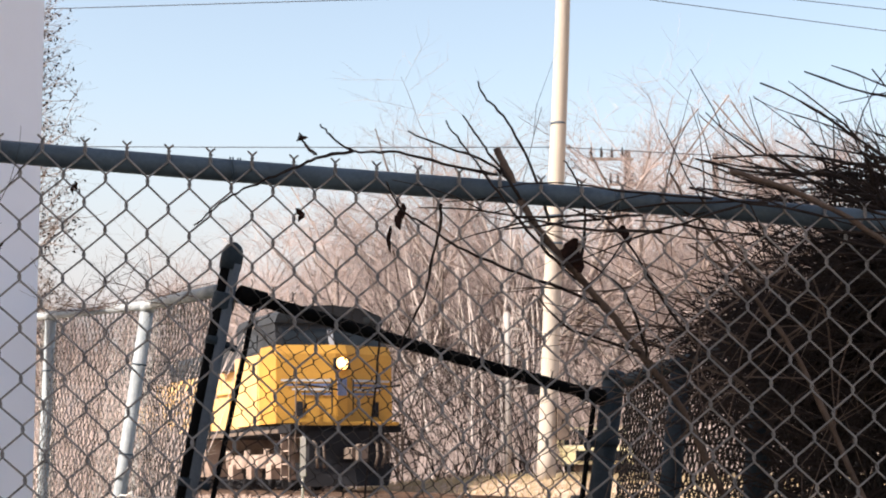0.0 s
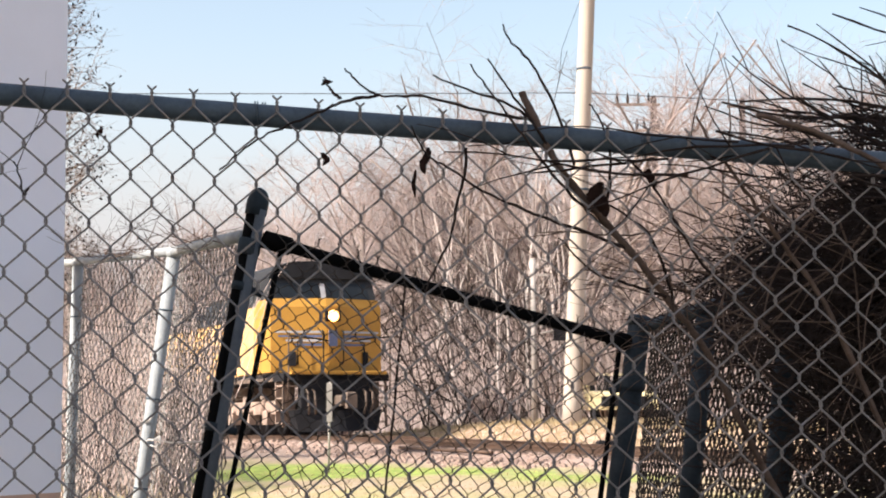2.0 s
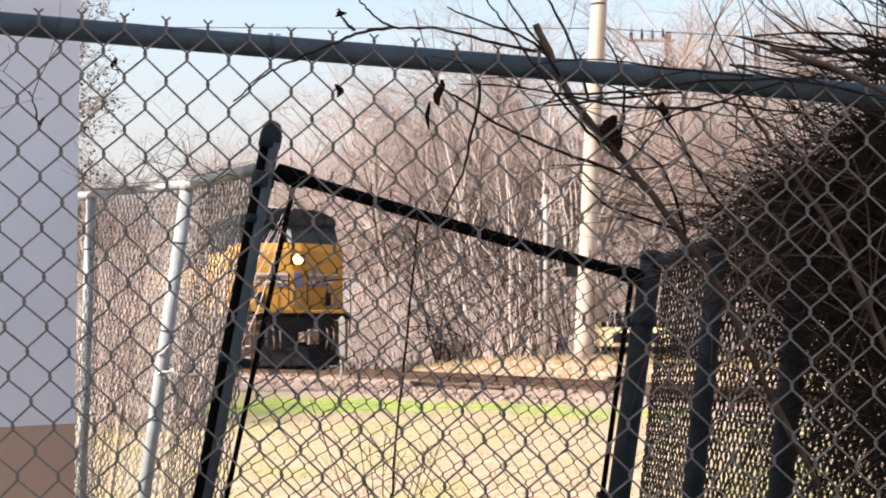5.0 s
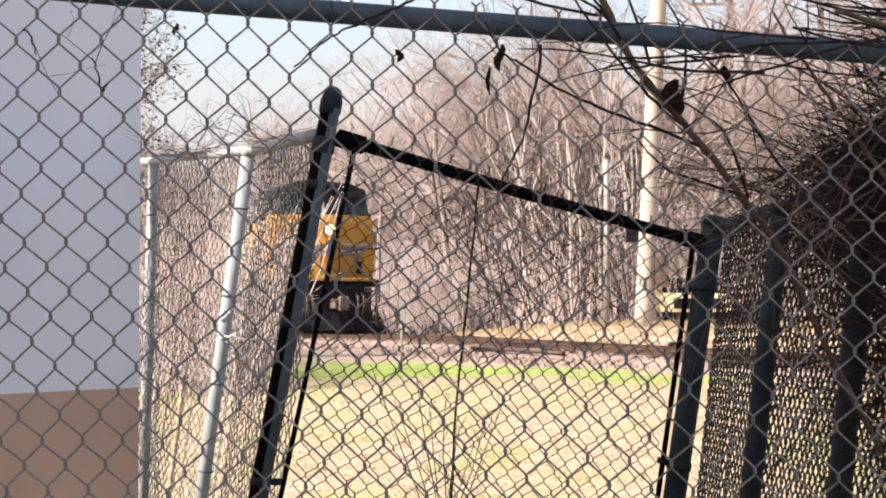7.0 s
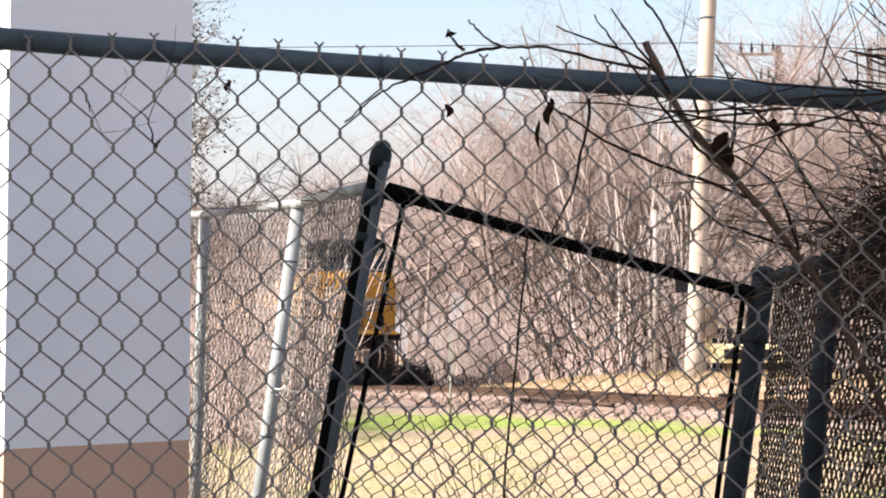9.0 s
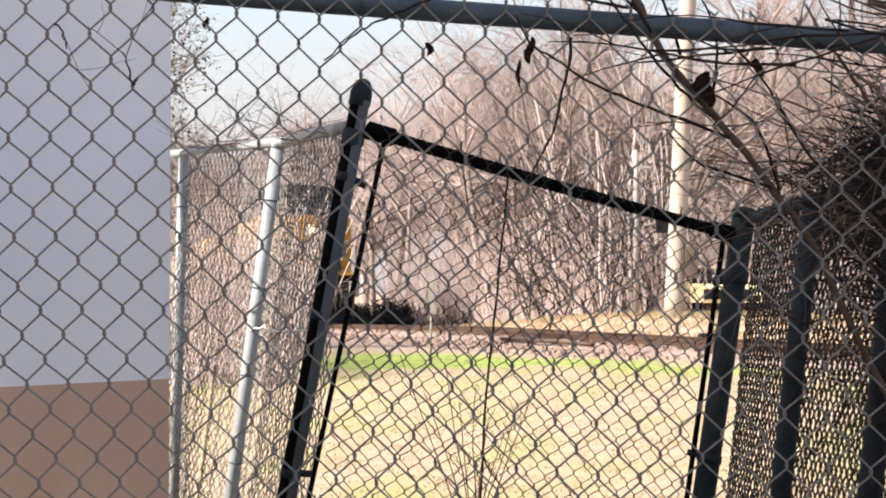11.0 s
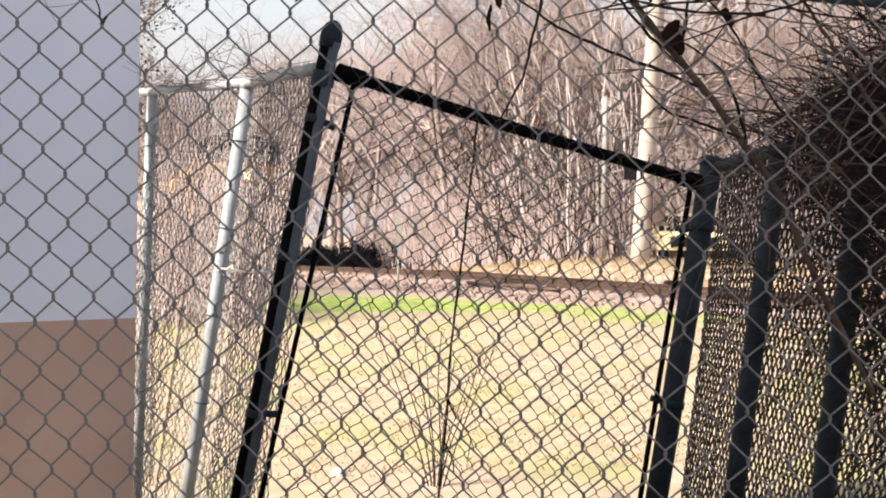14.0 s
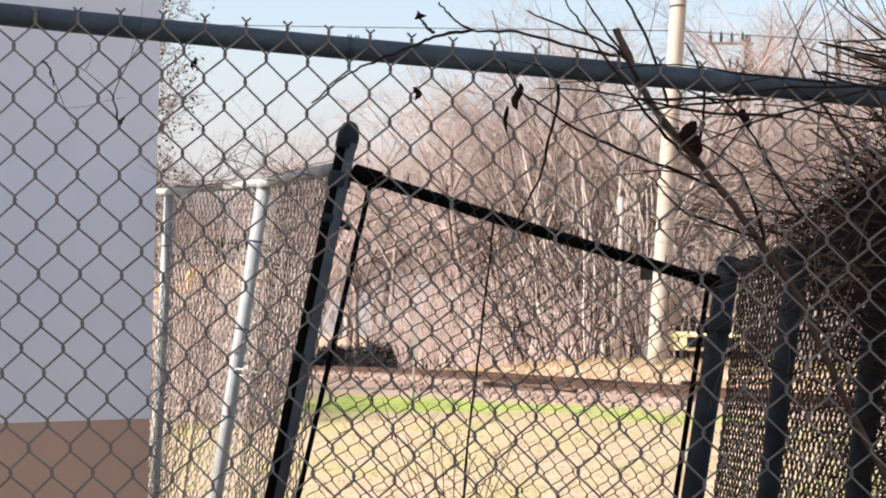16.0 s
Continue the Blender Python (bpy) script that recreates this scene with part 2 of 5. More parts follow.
def ground_z(x, y):
    d = Vector((x, y)) - TRACK
    n, s = d.dot(ACROSS), -d.dot(HEAD)
    z = 0.46 * step(-15, -5, n) + 0.50 * step(2.4, 5.0, n) * (1 - step(0, 16, s)) + 0.6 * step(6, 60, n) + fall(s)
    return z + 0.04 * noise.noise((x * 0.25, y * 0.25, 0)) + 0.015 * noise.noise((x * 1.3, y * 1.3, 3))


def build_ground():
    xs = sorted({*(-2000, -900, -400, -200, -120, 120, 200, 400, 900, 2000), *np.linspace(-80, 80, 33), *np.linspace(-16, 16, 65)})
    ys = sorted({*(-1500, -600, -200, -80, -30, 150, 250, 500, 1000, 2500, 4500), *np.linspace(-12, 8, 21), *np.linspace(8, 70, 120), *np.linspace(72, 120, 20)})
    m = Mesh()
    m.v = [Vector((x, y, ground_z(x, y) if abs(x) < 130 and -90 < y < 160 else (0 if x * 0.913 + (y - 44) * 0.408 < 0 else 1.5))) for y in ys for x in xs]
    w = len(xs)
    m.f = [(j * w + i, j * w + i + 1, (j + 1) * w + i + 1, (j + 1) * w + i) for j in range(len(ys) - 1) for i in range(w - 1)]
    m.smooth = [True] * len(m.f)
    g = new("ground", m.data("ground", lawn()))
    tagged(g, "dry straw-coloured lawn with patches of green grass", "ground", kind="structure")


def lawn():
    """Straw-coloured grass with green patches and bare earth by the track."""
    m = bpy.data.materials.new("dry_lawn")
    m.use_nodes = True
    n, l = m.node_tree.nodes, m.node_tree.links
    p = n["Principled BSDF"]
    p.inputs["Roughness"].default_value = 0.95
    tc = n.new("ShaderNodeTexCoord")

    def noise_of(scale, detail, sc=(1, 1, 1)):
        mp = n.new("ShaderNodeMapping")
        mp.inputs["Scale"].default_value = sc
        l.new(tc.outputs["Object"], mp.inputs["Vector"])
        t = n.new("ShaderNodeTexNoise")
        t.inputs["Scale"].default_value = scale
        t.inputs["Detail"].default_value = detail
        l.new(mp.outputs[0], t.inputs["Vector"])
        return t.outputs[0]

    def ramp_of(src, lo, hi):
        mr = n.new("ShaderNodeMapRange")
        mr.interpolation_type = "SMOOTHSTEP"
        mr.inputs["From Min"].default_value, mr.inputs["From Max"].default_value = lo, hi
        l.new(src, mr.inputs["Value"])
        return mr.outputs[0]

    def mixed(fac, a, b):
        mx = n.new("ShaderNodeMix")
        mx.data_type = "RGBA"
        for sock, v in ((mx.inputs[0], fac), (mx.inputs[6], a), (mx.inputs[7], b)):
            if isinstance(v, tuple):
                sock.default_value = (*v, 1)
            else:
                l.new(v, sock)
        return mx.outputs[2]

    def math_of(op, a, b):
        x = n.new("ShaderNodeMath")
        x.operation = op
        for s, v in zip(x.inputs, (a, b)):
            if isinstance(v, (int, float)):
                s.default_value = v
            else:
                l.new(v, s)
        return x.outputs[0]

    straw = mixed(ramp_of(noise_of(4, 6), 0.25, 0.75), (0.285, 0.216, 0.142), (0.385, 0.298, 0.208))
    straw = mixed(ramp_of(noise_of(0.9, 6, (1, 0.6, 1)), 0.44, 0.68), straw, (0.28, 0.255, 0.115))
    sep = n.new("ShaderNodeSeparateXYZ")
    l.new(tc.outputs["Object"], sep.inputs[0])
    # two lush patches with a thin green streak between them
    def patch(cx, cy, rx, ry):
        fx = math_of("DIVIDE", math_of("SUBTRACT", sep.outputs[0], cx), rx)
        fy = math_of("DIVIDE", math_of("SUBTRACT", sep.outputs[1], cy), ry)
        return math_of("SUBTRACT", 1.0, math_of("SQRT", math_of("ADD", math_of("MULTIPLY", fx, fx), math_of("MULTIPLY", fy, fy)), 0))

    lush = math_of("MAXIMUM", patch(-1.5, 29.0, 2.3, 2.4), math_of("MAXIMUM", patch(3.2, 25.6, 1.9, 3.6), patch(0.6, 27.6, 5.0, 1.6)))
    green_f = math_of("ADD", lush, math_of("SUBTRACT", noise_of(0.8, 5, (1, 0.5, 1)), 0.5))
    green_c = mixed(ramp_of(noise_of(5, 5), 0.35, 0.7), (0.15, 0.22, 0.035), (0.33, 0.39, 0.08))
    grass = mixed(ramp_of(green_f, 0.0, 0.55), straw, green_c)
    # bare earth and ballast spill near the track
    ragged = math_of("ADD", math_of("MULTIPLY", sep.outputs[1], 0.3665), math_of("MULTIPLY", noise_of(1.2, 5), 2.4))
    near_bank = math_of("ADD", math_of("MULTIPLY", sep.outputs[0], 0.45), ragged)
    bank = math_of("ADD", math_of("MULTIPLY", sep.outputs[0], 0.930), ragged)
    earth = mixed(ramp_of(noise_of(12, 6), 0.35, 0.65), (0.22, 0.155, 0.12), (0.40, 0.30, 0.24))
    col = mixed(ramp_of(near_bank, 11.9, 13.4), grass, earth)
    rough_grass = mixed(ramp_of(noise_of(2.5, 6), 0.35, 0.65), (0.27, 0.19, 0.135), (0.46, 0.33, 0.24))
    col = mixed(ramp_of(bank, 19.2, 20.4), col, rough_grass)
    l.new(col, p.inputs["Base Color"])
    bp = n.new("ShaderNodeBump")
    bp.inputs["Strength"].default_value = 0.2
    bp.inputs["Distance"].default_value = 0.05
    l.new(noise_of(30, 6), bp.inputs["Height"])
    l.new(bp.outputs[0], p.inputs["Normal"])
    return m


build_ground()


def on_track(s, n, z):
    p = TRACK - HEAD * s + ACROSS * n
    return Vector((p.x, p.y, z + fall(s)))


def build_track():
    s0, s1 = -60, 130
    bed = Mesh()
    rng = random.Random(4)
    secs = []
    prof = [(-2.9, 0.30), (-1.7, 0.55), (-0.5, 0.56), (0.5, 0.56), (1.7, 0.55), (2.9, 0.30)]
    for s in np.arange(s0, s1, 0.8):
        secs.append([on_track(s, n + rng.uniform(-0.08, 0.08), z + rng.uniform(-0.03, 0.03)) for n, z in prof])
    for ring in secs:
        bed.v += ring
    w = len(prof)
    for i in range(len(secs) - 1):
        for j in range(w - 1):
            bed.f.append((i * w + j, i * w + j + 1, (i + 1) * w + j + 1, (i + 1) * w + j)[::-1])
            bed.smooth.append(True)
    tagged(new("ballast_bed", bed.data("ballast_bed", BALLAST)), "pinkish gravel ballast under the railway track", "ballast", kind="structure")
    track = thing("railway_track", (*on_track(-10, 0, 0).xy, 0.5), "rusty railway track on wooden sleepers", "track", kind="structure")
    ties = Mesh()
    for s in np.arange(-40, 100, 0.56):
        c, h = on_track(s, 0, 0), rng.uniform(-0.01, 0.01)
        a, d = ACROSS * 1.3, HEAD * 0.115
        q = [Vector((*e, 0.50 + c.z)) for e in (c.xy - a - d, c.xy + a - d, c.xy + a + d, c.xy - a + d)]
        ties.loft([q, [p + Vector((0, 0, 0.075 + h)) for p in q]])
    tagged(part("sleepers", ties, TIE, track), kind="stuff")
    for n in (-0.7525, 0.7525):
        r = Mesh()
        prof = [(-0.07, 0.575), (0.07, 0.575), (0.02, 0.60), (0.02, 0.66), (0.037, 0.67), (0.037, RAIL_TOP), (-0.037, RAIL_TOP), (-0.037, 0.67), (-0.02, 0.66), (-0.02, 0.60)]
        r.loft([[on_track(s, n + a, z) for a, z in prof] for s in (s0, 0, 20, 90, s1)])
        part("rail", r, RAIL, track)
    # gravel stones scattered on the shoulder
    stones = Mesh()
    for _ in range(2600):
        s, n = rng.uniform(-16, 25), rng.choice((-1, 1)) * rng.uniform(0.9, 3.2)
        if rng.random() < 0.6:
            n = -abs(n) - rng.uniform(0, 1.5)
        z = 0.54 if abs(n) < 1.7 else max(0.54 - (abs(n) - 1.7) * 0.2, ground_z(*on_track(s, n, 0).xy) - fall(s))
        c, r = on_track(s, n, z), rng.uniform(0.03, 0.085)
        stones.loft([[c + Vector((r * rng.uniform(0.7, 1) * math.cos(a), r * rng.uniform(0.7, 1) * math.sin(a), 0)) for a in (0, 1.3, 2.5, 3.8, 5)],
                     [c + Vector((r * 0.55 * math.cos(a), r * 0.55 * math.sin(a), r * rng.uniform(0.5, 0.9))) for a in (0, 1.3, 2.5, 3.8, 5)]])
    tagged(new("gravel", stones.data("gravel", BALLAST)), "loose pinkish gravel stones beside the track", "gravel", kind="stuff")


build_track()


# ---- chain-link fences ----
PITCH, ROW = 0.06410, 0.0803


def link_wire(udir, vdir, rows, r, start, sides, pitch, row):
    """One zigzag wire of chain link, hanging down along -vdir between two columns of knots; start: the column of its top bend."""
    u, v = Vector(udir).normalized() * pitch * 0.5, Vector(vdir).normalized()
    w = u.cross(v).normalized() * r
    pts = []
    for i in range(rows):
        side = start if i % 2 == 0 else -start
        z = -i * row / 2
        edge = u * side * 0.53
        f = 0.9 if side > 0 else -0.9
        pts += [edge + v * (z + row * 0.06) + w * f, edge * 1.04 + v * z, edge + v * (z - row * 0.06) - w * f]
    m = Mesh()
    # the top bend ends in a short twist and a cut tip
    e = u * start * 0.5
    k = start * 0.11
    tip = [e + u * k * 1.9 + v * 0.0195, e + u * k * 0.2 + v * 0.0135 + w, e - u * k * 0.5 + v * 0.009 - w, e + u * k * 0.3 + v * 0.0045 + w]
    m.tube(tip + pts[1:], r, sides, cap=False)
    return m


def sagged(c, r):
    """How far the near fence's knots have crept, in half pitches along and half rows down, at column c and row r."""
    left = min(max((39 - c) / 8, 0), 1.3)
    pull = min(max(0.0035 - (c - 34) * 0.0001, 0.0012), 0.0036)
    along = -0.05 - 0.24 * left + pull * r * r + 0.018 * left * r
    down = 0.45 * left ** 1.5 - 0.031 * max(0, r - 4) - 0.035 * min(max((42 - c) / 6, 0), 1) * max(0, r - 8)
    return along, down


def fabric(parent, a, b, vdir, height, r, material, sides=5, pitch=PITCH, row=ROW, slack=0.0, creep=None):
    """Chain-link wires side by side from a to b, top edge along a-b, each an object on one of two shared meshes; creep: a function that shifts the knots of a stretched fabric, which gives each wire its own mesh."""
    a, b = Vector(a), Vector(b)
    u = (b - a).normalized()
    rows = int(height / row * 2)
    data = [link_wire(u, vdir, rows, r, st, sides, pitch, row).data("wire", material) for st in (-1, 1)]
    rng = random.Random(int(a.length * 1000))
    for k in range(int((b - a).length / pitch * 2)):
        if creep:
            m = link_wire(u, vdir, rows, r, (-1, 1)[k % 2], sides, pitch, row)
            for i, p in enumerate(m.v):
                cc = p.x / u.x / (pitch / 2)
                rr = -(p.z - cc * u.z * pitch / 2) / (row / 2)
                dc, dr = creep(k + 0.5 + cc, rr)
                m.v[i] = p + u * dc * pitch / 2 - Vector((0, 0, dr * row / 2))
            ob = new("wire", m.data("wire", material))
        else:
            ob = new("wire", data[k % 2])
        ob.parent = parent
        ob.location = a + u * (k + 0.5) * pitch * 0.5 - parent.location
        if slack:
            ob.location += Vector((rng.uniform(-1, 1), rng.uniform(-1, 1), rng.uniform(-1.5, 0.5))) * slack
            ob.rotation_euler = (rng.uniform(-1, 1) * slack, rng.uniform(-1, 1) * slack, rng.uniform(-0.12, 0.12))


def post(parent, top, foot, r, material, cap="dome", label="", capmat=None):
    """A steel post with a cap, from its foot in the ground to its top."""
    top, foot = Vector(top), Vector(foot)
    d = (top - foot).normalized()
    ob = part("post", Mesh().tube([foot, lerp(foot, top, 0.5), top], r, 16), material, parent, label)
    c = Mesh()
    if cap == "dome":
        prof = [(-0.045, 1.16), (-0.005, 1.18), (0.0, 1.08), (0.012, 1.02), (0.024, 0.78), (0.031, 0.42), (0.034, 0.08)]
    else:
        prof = [(-0.02, 1.1), (0.0, 1.12), (0.006, 1.0), (0.012, 0.6), (0.014, 0.1)]
    c.tube([top + d * h for h, _ in prof], [r * s for _, s in prof], 16)
    part("post_cap", c, capmat or material, ob)
    return ob


def band(parent, at, axis, r, out, material):
    """A tension band round a post, with its bolt lug pointing out."""
    at, axis, out = Vector(at), Vector(axis).normalized(), Vector(out).normalized()
    m = Mesh().tube([at - axis * 0.012, at + axis * 0.012], r * 1.10, 16)
    m.tube([at + out * r * 0.9, at + out * (r + 0.035)], 0.011, 6)
    m.tube([at + out * (r + 0.022) - axis.cross(out) * 0.02, at + out * (r + 0.022) + axis.cross(out) * 0.02], 0.007, 6)
    part("tension_band", m, material, parent)


def build_front_fence():
    """Near fence with a round top rail; it runs slightly away to the right and downhill."""
    a, b = Vector((-1.700, 2.553, 2.174)), Vector((1.020, 2.555, 1.957))
    u = (b - a).normalized()
    f = thing("chain_link_fence", (a.x, a.y, 0), "galvanised chain-link fence with a round top rail", "fence", kind="structure")
    rail = Mesh().tube([lerp(a, b, t) + Vector((0, 0, 0.002 * math.sin(9 * t))) for t in np.linspace(0, 1, 30)], 0.0176, 20)
    part("top_rail", rail, GALV, f, "blue-grey galvanised steel top rail")
    for p in (a, b):
        post(f, (p.x, p.y, p.z + 0.03), (p.x, p.y, -0.05), 0.03, GALV)
    # the fabric hangs on the near side of the rail
    n = u.cross(Vector((0, 0, 1))).normalized()
    sh = n * 0.021 + Vector((0, 0, 0.0075))
    fabric(f, a + sh + u * (FIRST), b + sh, (0, 0, 1), 2.05, 0.00165, WIRE, 6, creep=sagged)
    # wire ties
    for t in (0.335, 0.56, 0.78):
        c = lerp(a, b, t)
        tie = Mesh()
        for h in range(2):
            o = c + u * (0.004 * h)
            tie.tube([o + Vector((0, 0, 0.019)) * math.cos(q) + n * 0.0195 * math.sin(q) + u * 0.002 * q for q in np.linspace(0, 6.2, 14)], 0.0013, 5)
        part("wire_tie", tie, GALV, f)
    return f


FIRST = 0.0269
build_front_fence()


def build_panel_fence():
    """Second fence behind: a leaning black post, a sagging black rail and a stout right-hand post."""
    p1t, p1f = Vector((-0.315, 4.684, 2.180)), Vector((-0.601, 4.733, 0.645))
    p2t, p2f = Vector((0.853, 5.194, 1.861)), Vector((0.663, 5.237, 0.525))
    d1, d2 = (p1t - p1f).normalized(), (p2t - p2f).normalized()
    f = thing("fence_panel", (p1f.x, p1f.y, 0), "leaning chain-link panel with a black sloping rail", "fence")
    post(f, p1t, p1f, 0.027, BLACK, label="black leaning steel post with a dome cap", capmat=POST_SHADE)
    # a paler grey tube stands proud down the post's right front side
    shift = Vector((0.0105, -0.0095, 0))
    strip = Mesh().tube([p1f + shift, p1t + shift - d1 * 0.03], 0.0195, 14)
    part("grey_strip", strip, STRIP, f)
    post(f, p2t, p2f, 0.036, POST_SHADE, "flat", "steel post in a shaded blue-grey tone")
    ra, rb = Vector((-0.288, 4.668, 2.062)), Vector((0.800, 5.177, 1.789))
    mid = lerp(ra, rb, 0.5) + Vector((0, 0, -0.006))
    part("rail", Mesh().tube([ra, lerp(ra, mid, 0.5), mid, lerp(mid, rb, 0.5), rb], 0.0178, 14), BLACK, f, "black sloping steel rail")
    along = (rb - ra).normalized()
    part("rail_cup", Mesh().tube([ra - along * 0.01, ra + along * 0.07], 0.026, 14), BLACK, f)
    part("rail_cup", Mesh().tube([rb + along * 0.01, rb - along * 0.06], 0.026, 14), BLACK, f)
    c1 = Mesh().tube([p1t - d1 * 0.160, p1t - d1 * 0.155, p1t - d1 * 0.118, p1t - d1 * 0.113], [0.030, 0.033, 0.033, 0.030], 16)
    part("collar", c1, POST_SHADE, f, "zinc collar clamp")
    b1a, b1b = Vector((-0.251, 4.688, 2.038)), Vector((-0.543, 4.733, 0.661))
    part("tension_bar", Mesh().tube([b1a, b1b], 0.0075, 8), BLACK, f)
    b2a, b2b = Vector((0.789, 5.196, 1.795)), Vector((0.617, 5.236, 0.561))
    part("tension_bar", Mesh().tube([b2a, b2b], 0.0085, 8), BLACK, f)
    for t in (0.16, 0.417, 0.71, 0.9):
        at = lerp(p1t, p1f, t)
        band(f, at, d1, 0.027, lerp(b1a, b1b, t * 1.07 - 0.07) - at, POST_SHADE)
    for t in (0.16, 0.58, 0.85):
        at = lerp(p2t, p2f, t)
        band(f, at, d2, 0.036, lerp(b2a, b2b, t * 1.04 - 0.04) - at, POST_SHADE)
    fabric(f, ra + Vector((0.03, -0.02, 0.02)), rb + Vector((-0.01, -0.02, 0.02)), lerp(d1, d2, 0.5), 1.5, 0.0015, WIRE_SHADE, 5, 0.064, 0.063)


def build_side_fence_left():
    """Fence running away from the black post to the building, its posts in the sun."""
    tops = [Vector((-0.356, 4.767, 2.085)), Vector((-0.752, 6.384, 2.188)), Vector((-1.417, 8.082, 2.294)), Vector((-1.587, 8.581, 2.326))]
    feet = [None, Vector((-1.008, 6.445, 0.304)), Vector((-1.484, 8.154, 0.064))]
    f = thing("side_fence", (tops[1].x, tops[1].y, 0), "chain-link side fence with sunlit pale posts", "fence")
    rail = Mesh()
    pts = []
    for i in range(3):
        pts += [lerp(tops[i], tops[i + 1], t) for t in (0, 0.33, 0.66)]
    rail.tube(pts + [tops[3]], 0.019, 12)
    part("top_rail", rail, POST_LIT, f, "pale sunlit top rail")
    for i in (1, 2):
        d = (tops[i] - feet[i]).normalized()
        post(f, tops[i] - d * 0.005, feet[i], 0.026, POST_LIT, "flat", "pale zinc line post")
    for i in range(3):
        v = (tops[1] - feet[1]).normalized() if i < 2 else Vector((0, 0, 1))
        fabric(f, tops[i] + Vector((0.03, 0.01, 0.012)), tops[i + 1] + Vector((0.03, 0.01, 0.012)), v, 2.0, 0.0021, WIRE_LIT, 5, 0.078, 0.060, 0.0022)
    # a pale tie wire between the line post and the corner, with a curled tail
    tie = Mesh().tube([(-0.862, 6.40, 1.455), (-0.83, 6.30, 1.47), (-0.66, 5.65, 1.472), (-0.495, 4.93, 1.492)], 0.0035, 6)
    tie.tube([(-0.80, 6.2, 1.47), (-0.775, 6.18, 1.485), (-0.77, 6.17, 1.462), (-0.79, 6.17, 1.445), (-0.81, 6.18, 1.452)], 0.003, 5)
    tie.tube([(-0.86, 6.38, 1.53), (-0.835, 6.37, 1.545), (-0.81, 6.36, 1.575)], 0.003, 5)
    part("tie_wire", tie, WHITE, f, "pale bent tie wire")
    # wire ties on the line posts
    for i in (1, 2):
        for t in (0.12, 0.3, 0.48, 0.66):
            c = lerp(tops[i], feet[i], t)
            d = (tops[i] - feet[i]).normalized()
            part("wire_tie", Mesh().tube([c - d * 0.003, c + d * 0.003], 0.0285, 12), GALV, f)


def build_side_fence_right():
    """Fence that joins the right-hand post to the near fence, under the vines."""
    tops = [Vector((0.860, 5.195, 1.833)), Vector((0.902, 4.394, 1.851)), Vector((0.956, 3.693, 1.874)), Vector((1.02, 2.58, 1.90))]
    feet = [None, Vector((0.761, 4.436, 0.555)), Vector((0.831, 3.734, 0.595))]
    f = thing("side_fence", (tops[1].x, tops[1].y, 0), "shaded chain-link side fence under a bare vine", "fence")
    part("top_rail", Mesh().tube(tops, 0.018, 12), POST_SHADE, f)
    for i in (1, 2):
        post(f, tops[i], feet[i], 0.028, POST_SHADE, "flat")
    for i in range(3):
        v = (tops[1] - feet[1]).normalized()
        fabric(f, tops[i] + Vector((0.03, 0, 0.012)), tops[i + 1] + Vector((0.03, 0, 0.012)), v, 1.85, 0.0028, WIRE_SHADE, 5, 0.043, 0.052, 0.0012)


build_panel_fence()
build_side_fence_left()
build_side_fence_right()


# ---- buildings ----
def build_building():
    """White rendered building corner with a brown painted base."""
    c = Vector((-1.34, 7.30, 0))
    u, w = Vector((-0.642, -0.767, 0)), Vector((-0.767, 0.642, 0))
    f = thing("building", c, "white rendered building corner with a brown base", "building")
    plan = [c, c + w * 0.85, c + w * 0.85 + u * 0.95, c + u * 0.95]
    plan = [(p.x, p.y) for p in plan][::-1]
    part("wall", Mesh().prism(plan, 1.224, 4.4), PAINT_W, f, "white rendered wall")
    part("wall_base", Mesh().prism(plan, -0.1, 1.224), PAINT_B, f, "brown painted wall base")
    part("roof", Mesh().prism(plan, 4.404, 4.52, 0.03), ROOF_G, f)
    # unseen wall added beside the camera so that its shadow covers the yard
    h = Mesh().box((-3.6, -5.0, -0.1), (-3.2, 5.05, 6.6), 0.05)
    tagged(new("shade_wall", h.data("shade_wall", WALLX)), "unseen plain wall added to shade the yard", "wall", kind="structure")


build_building()


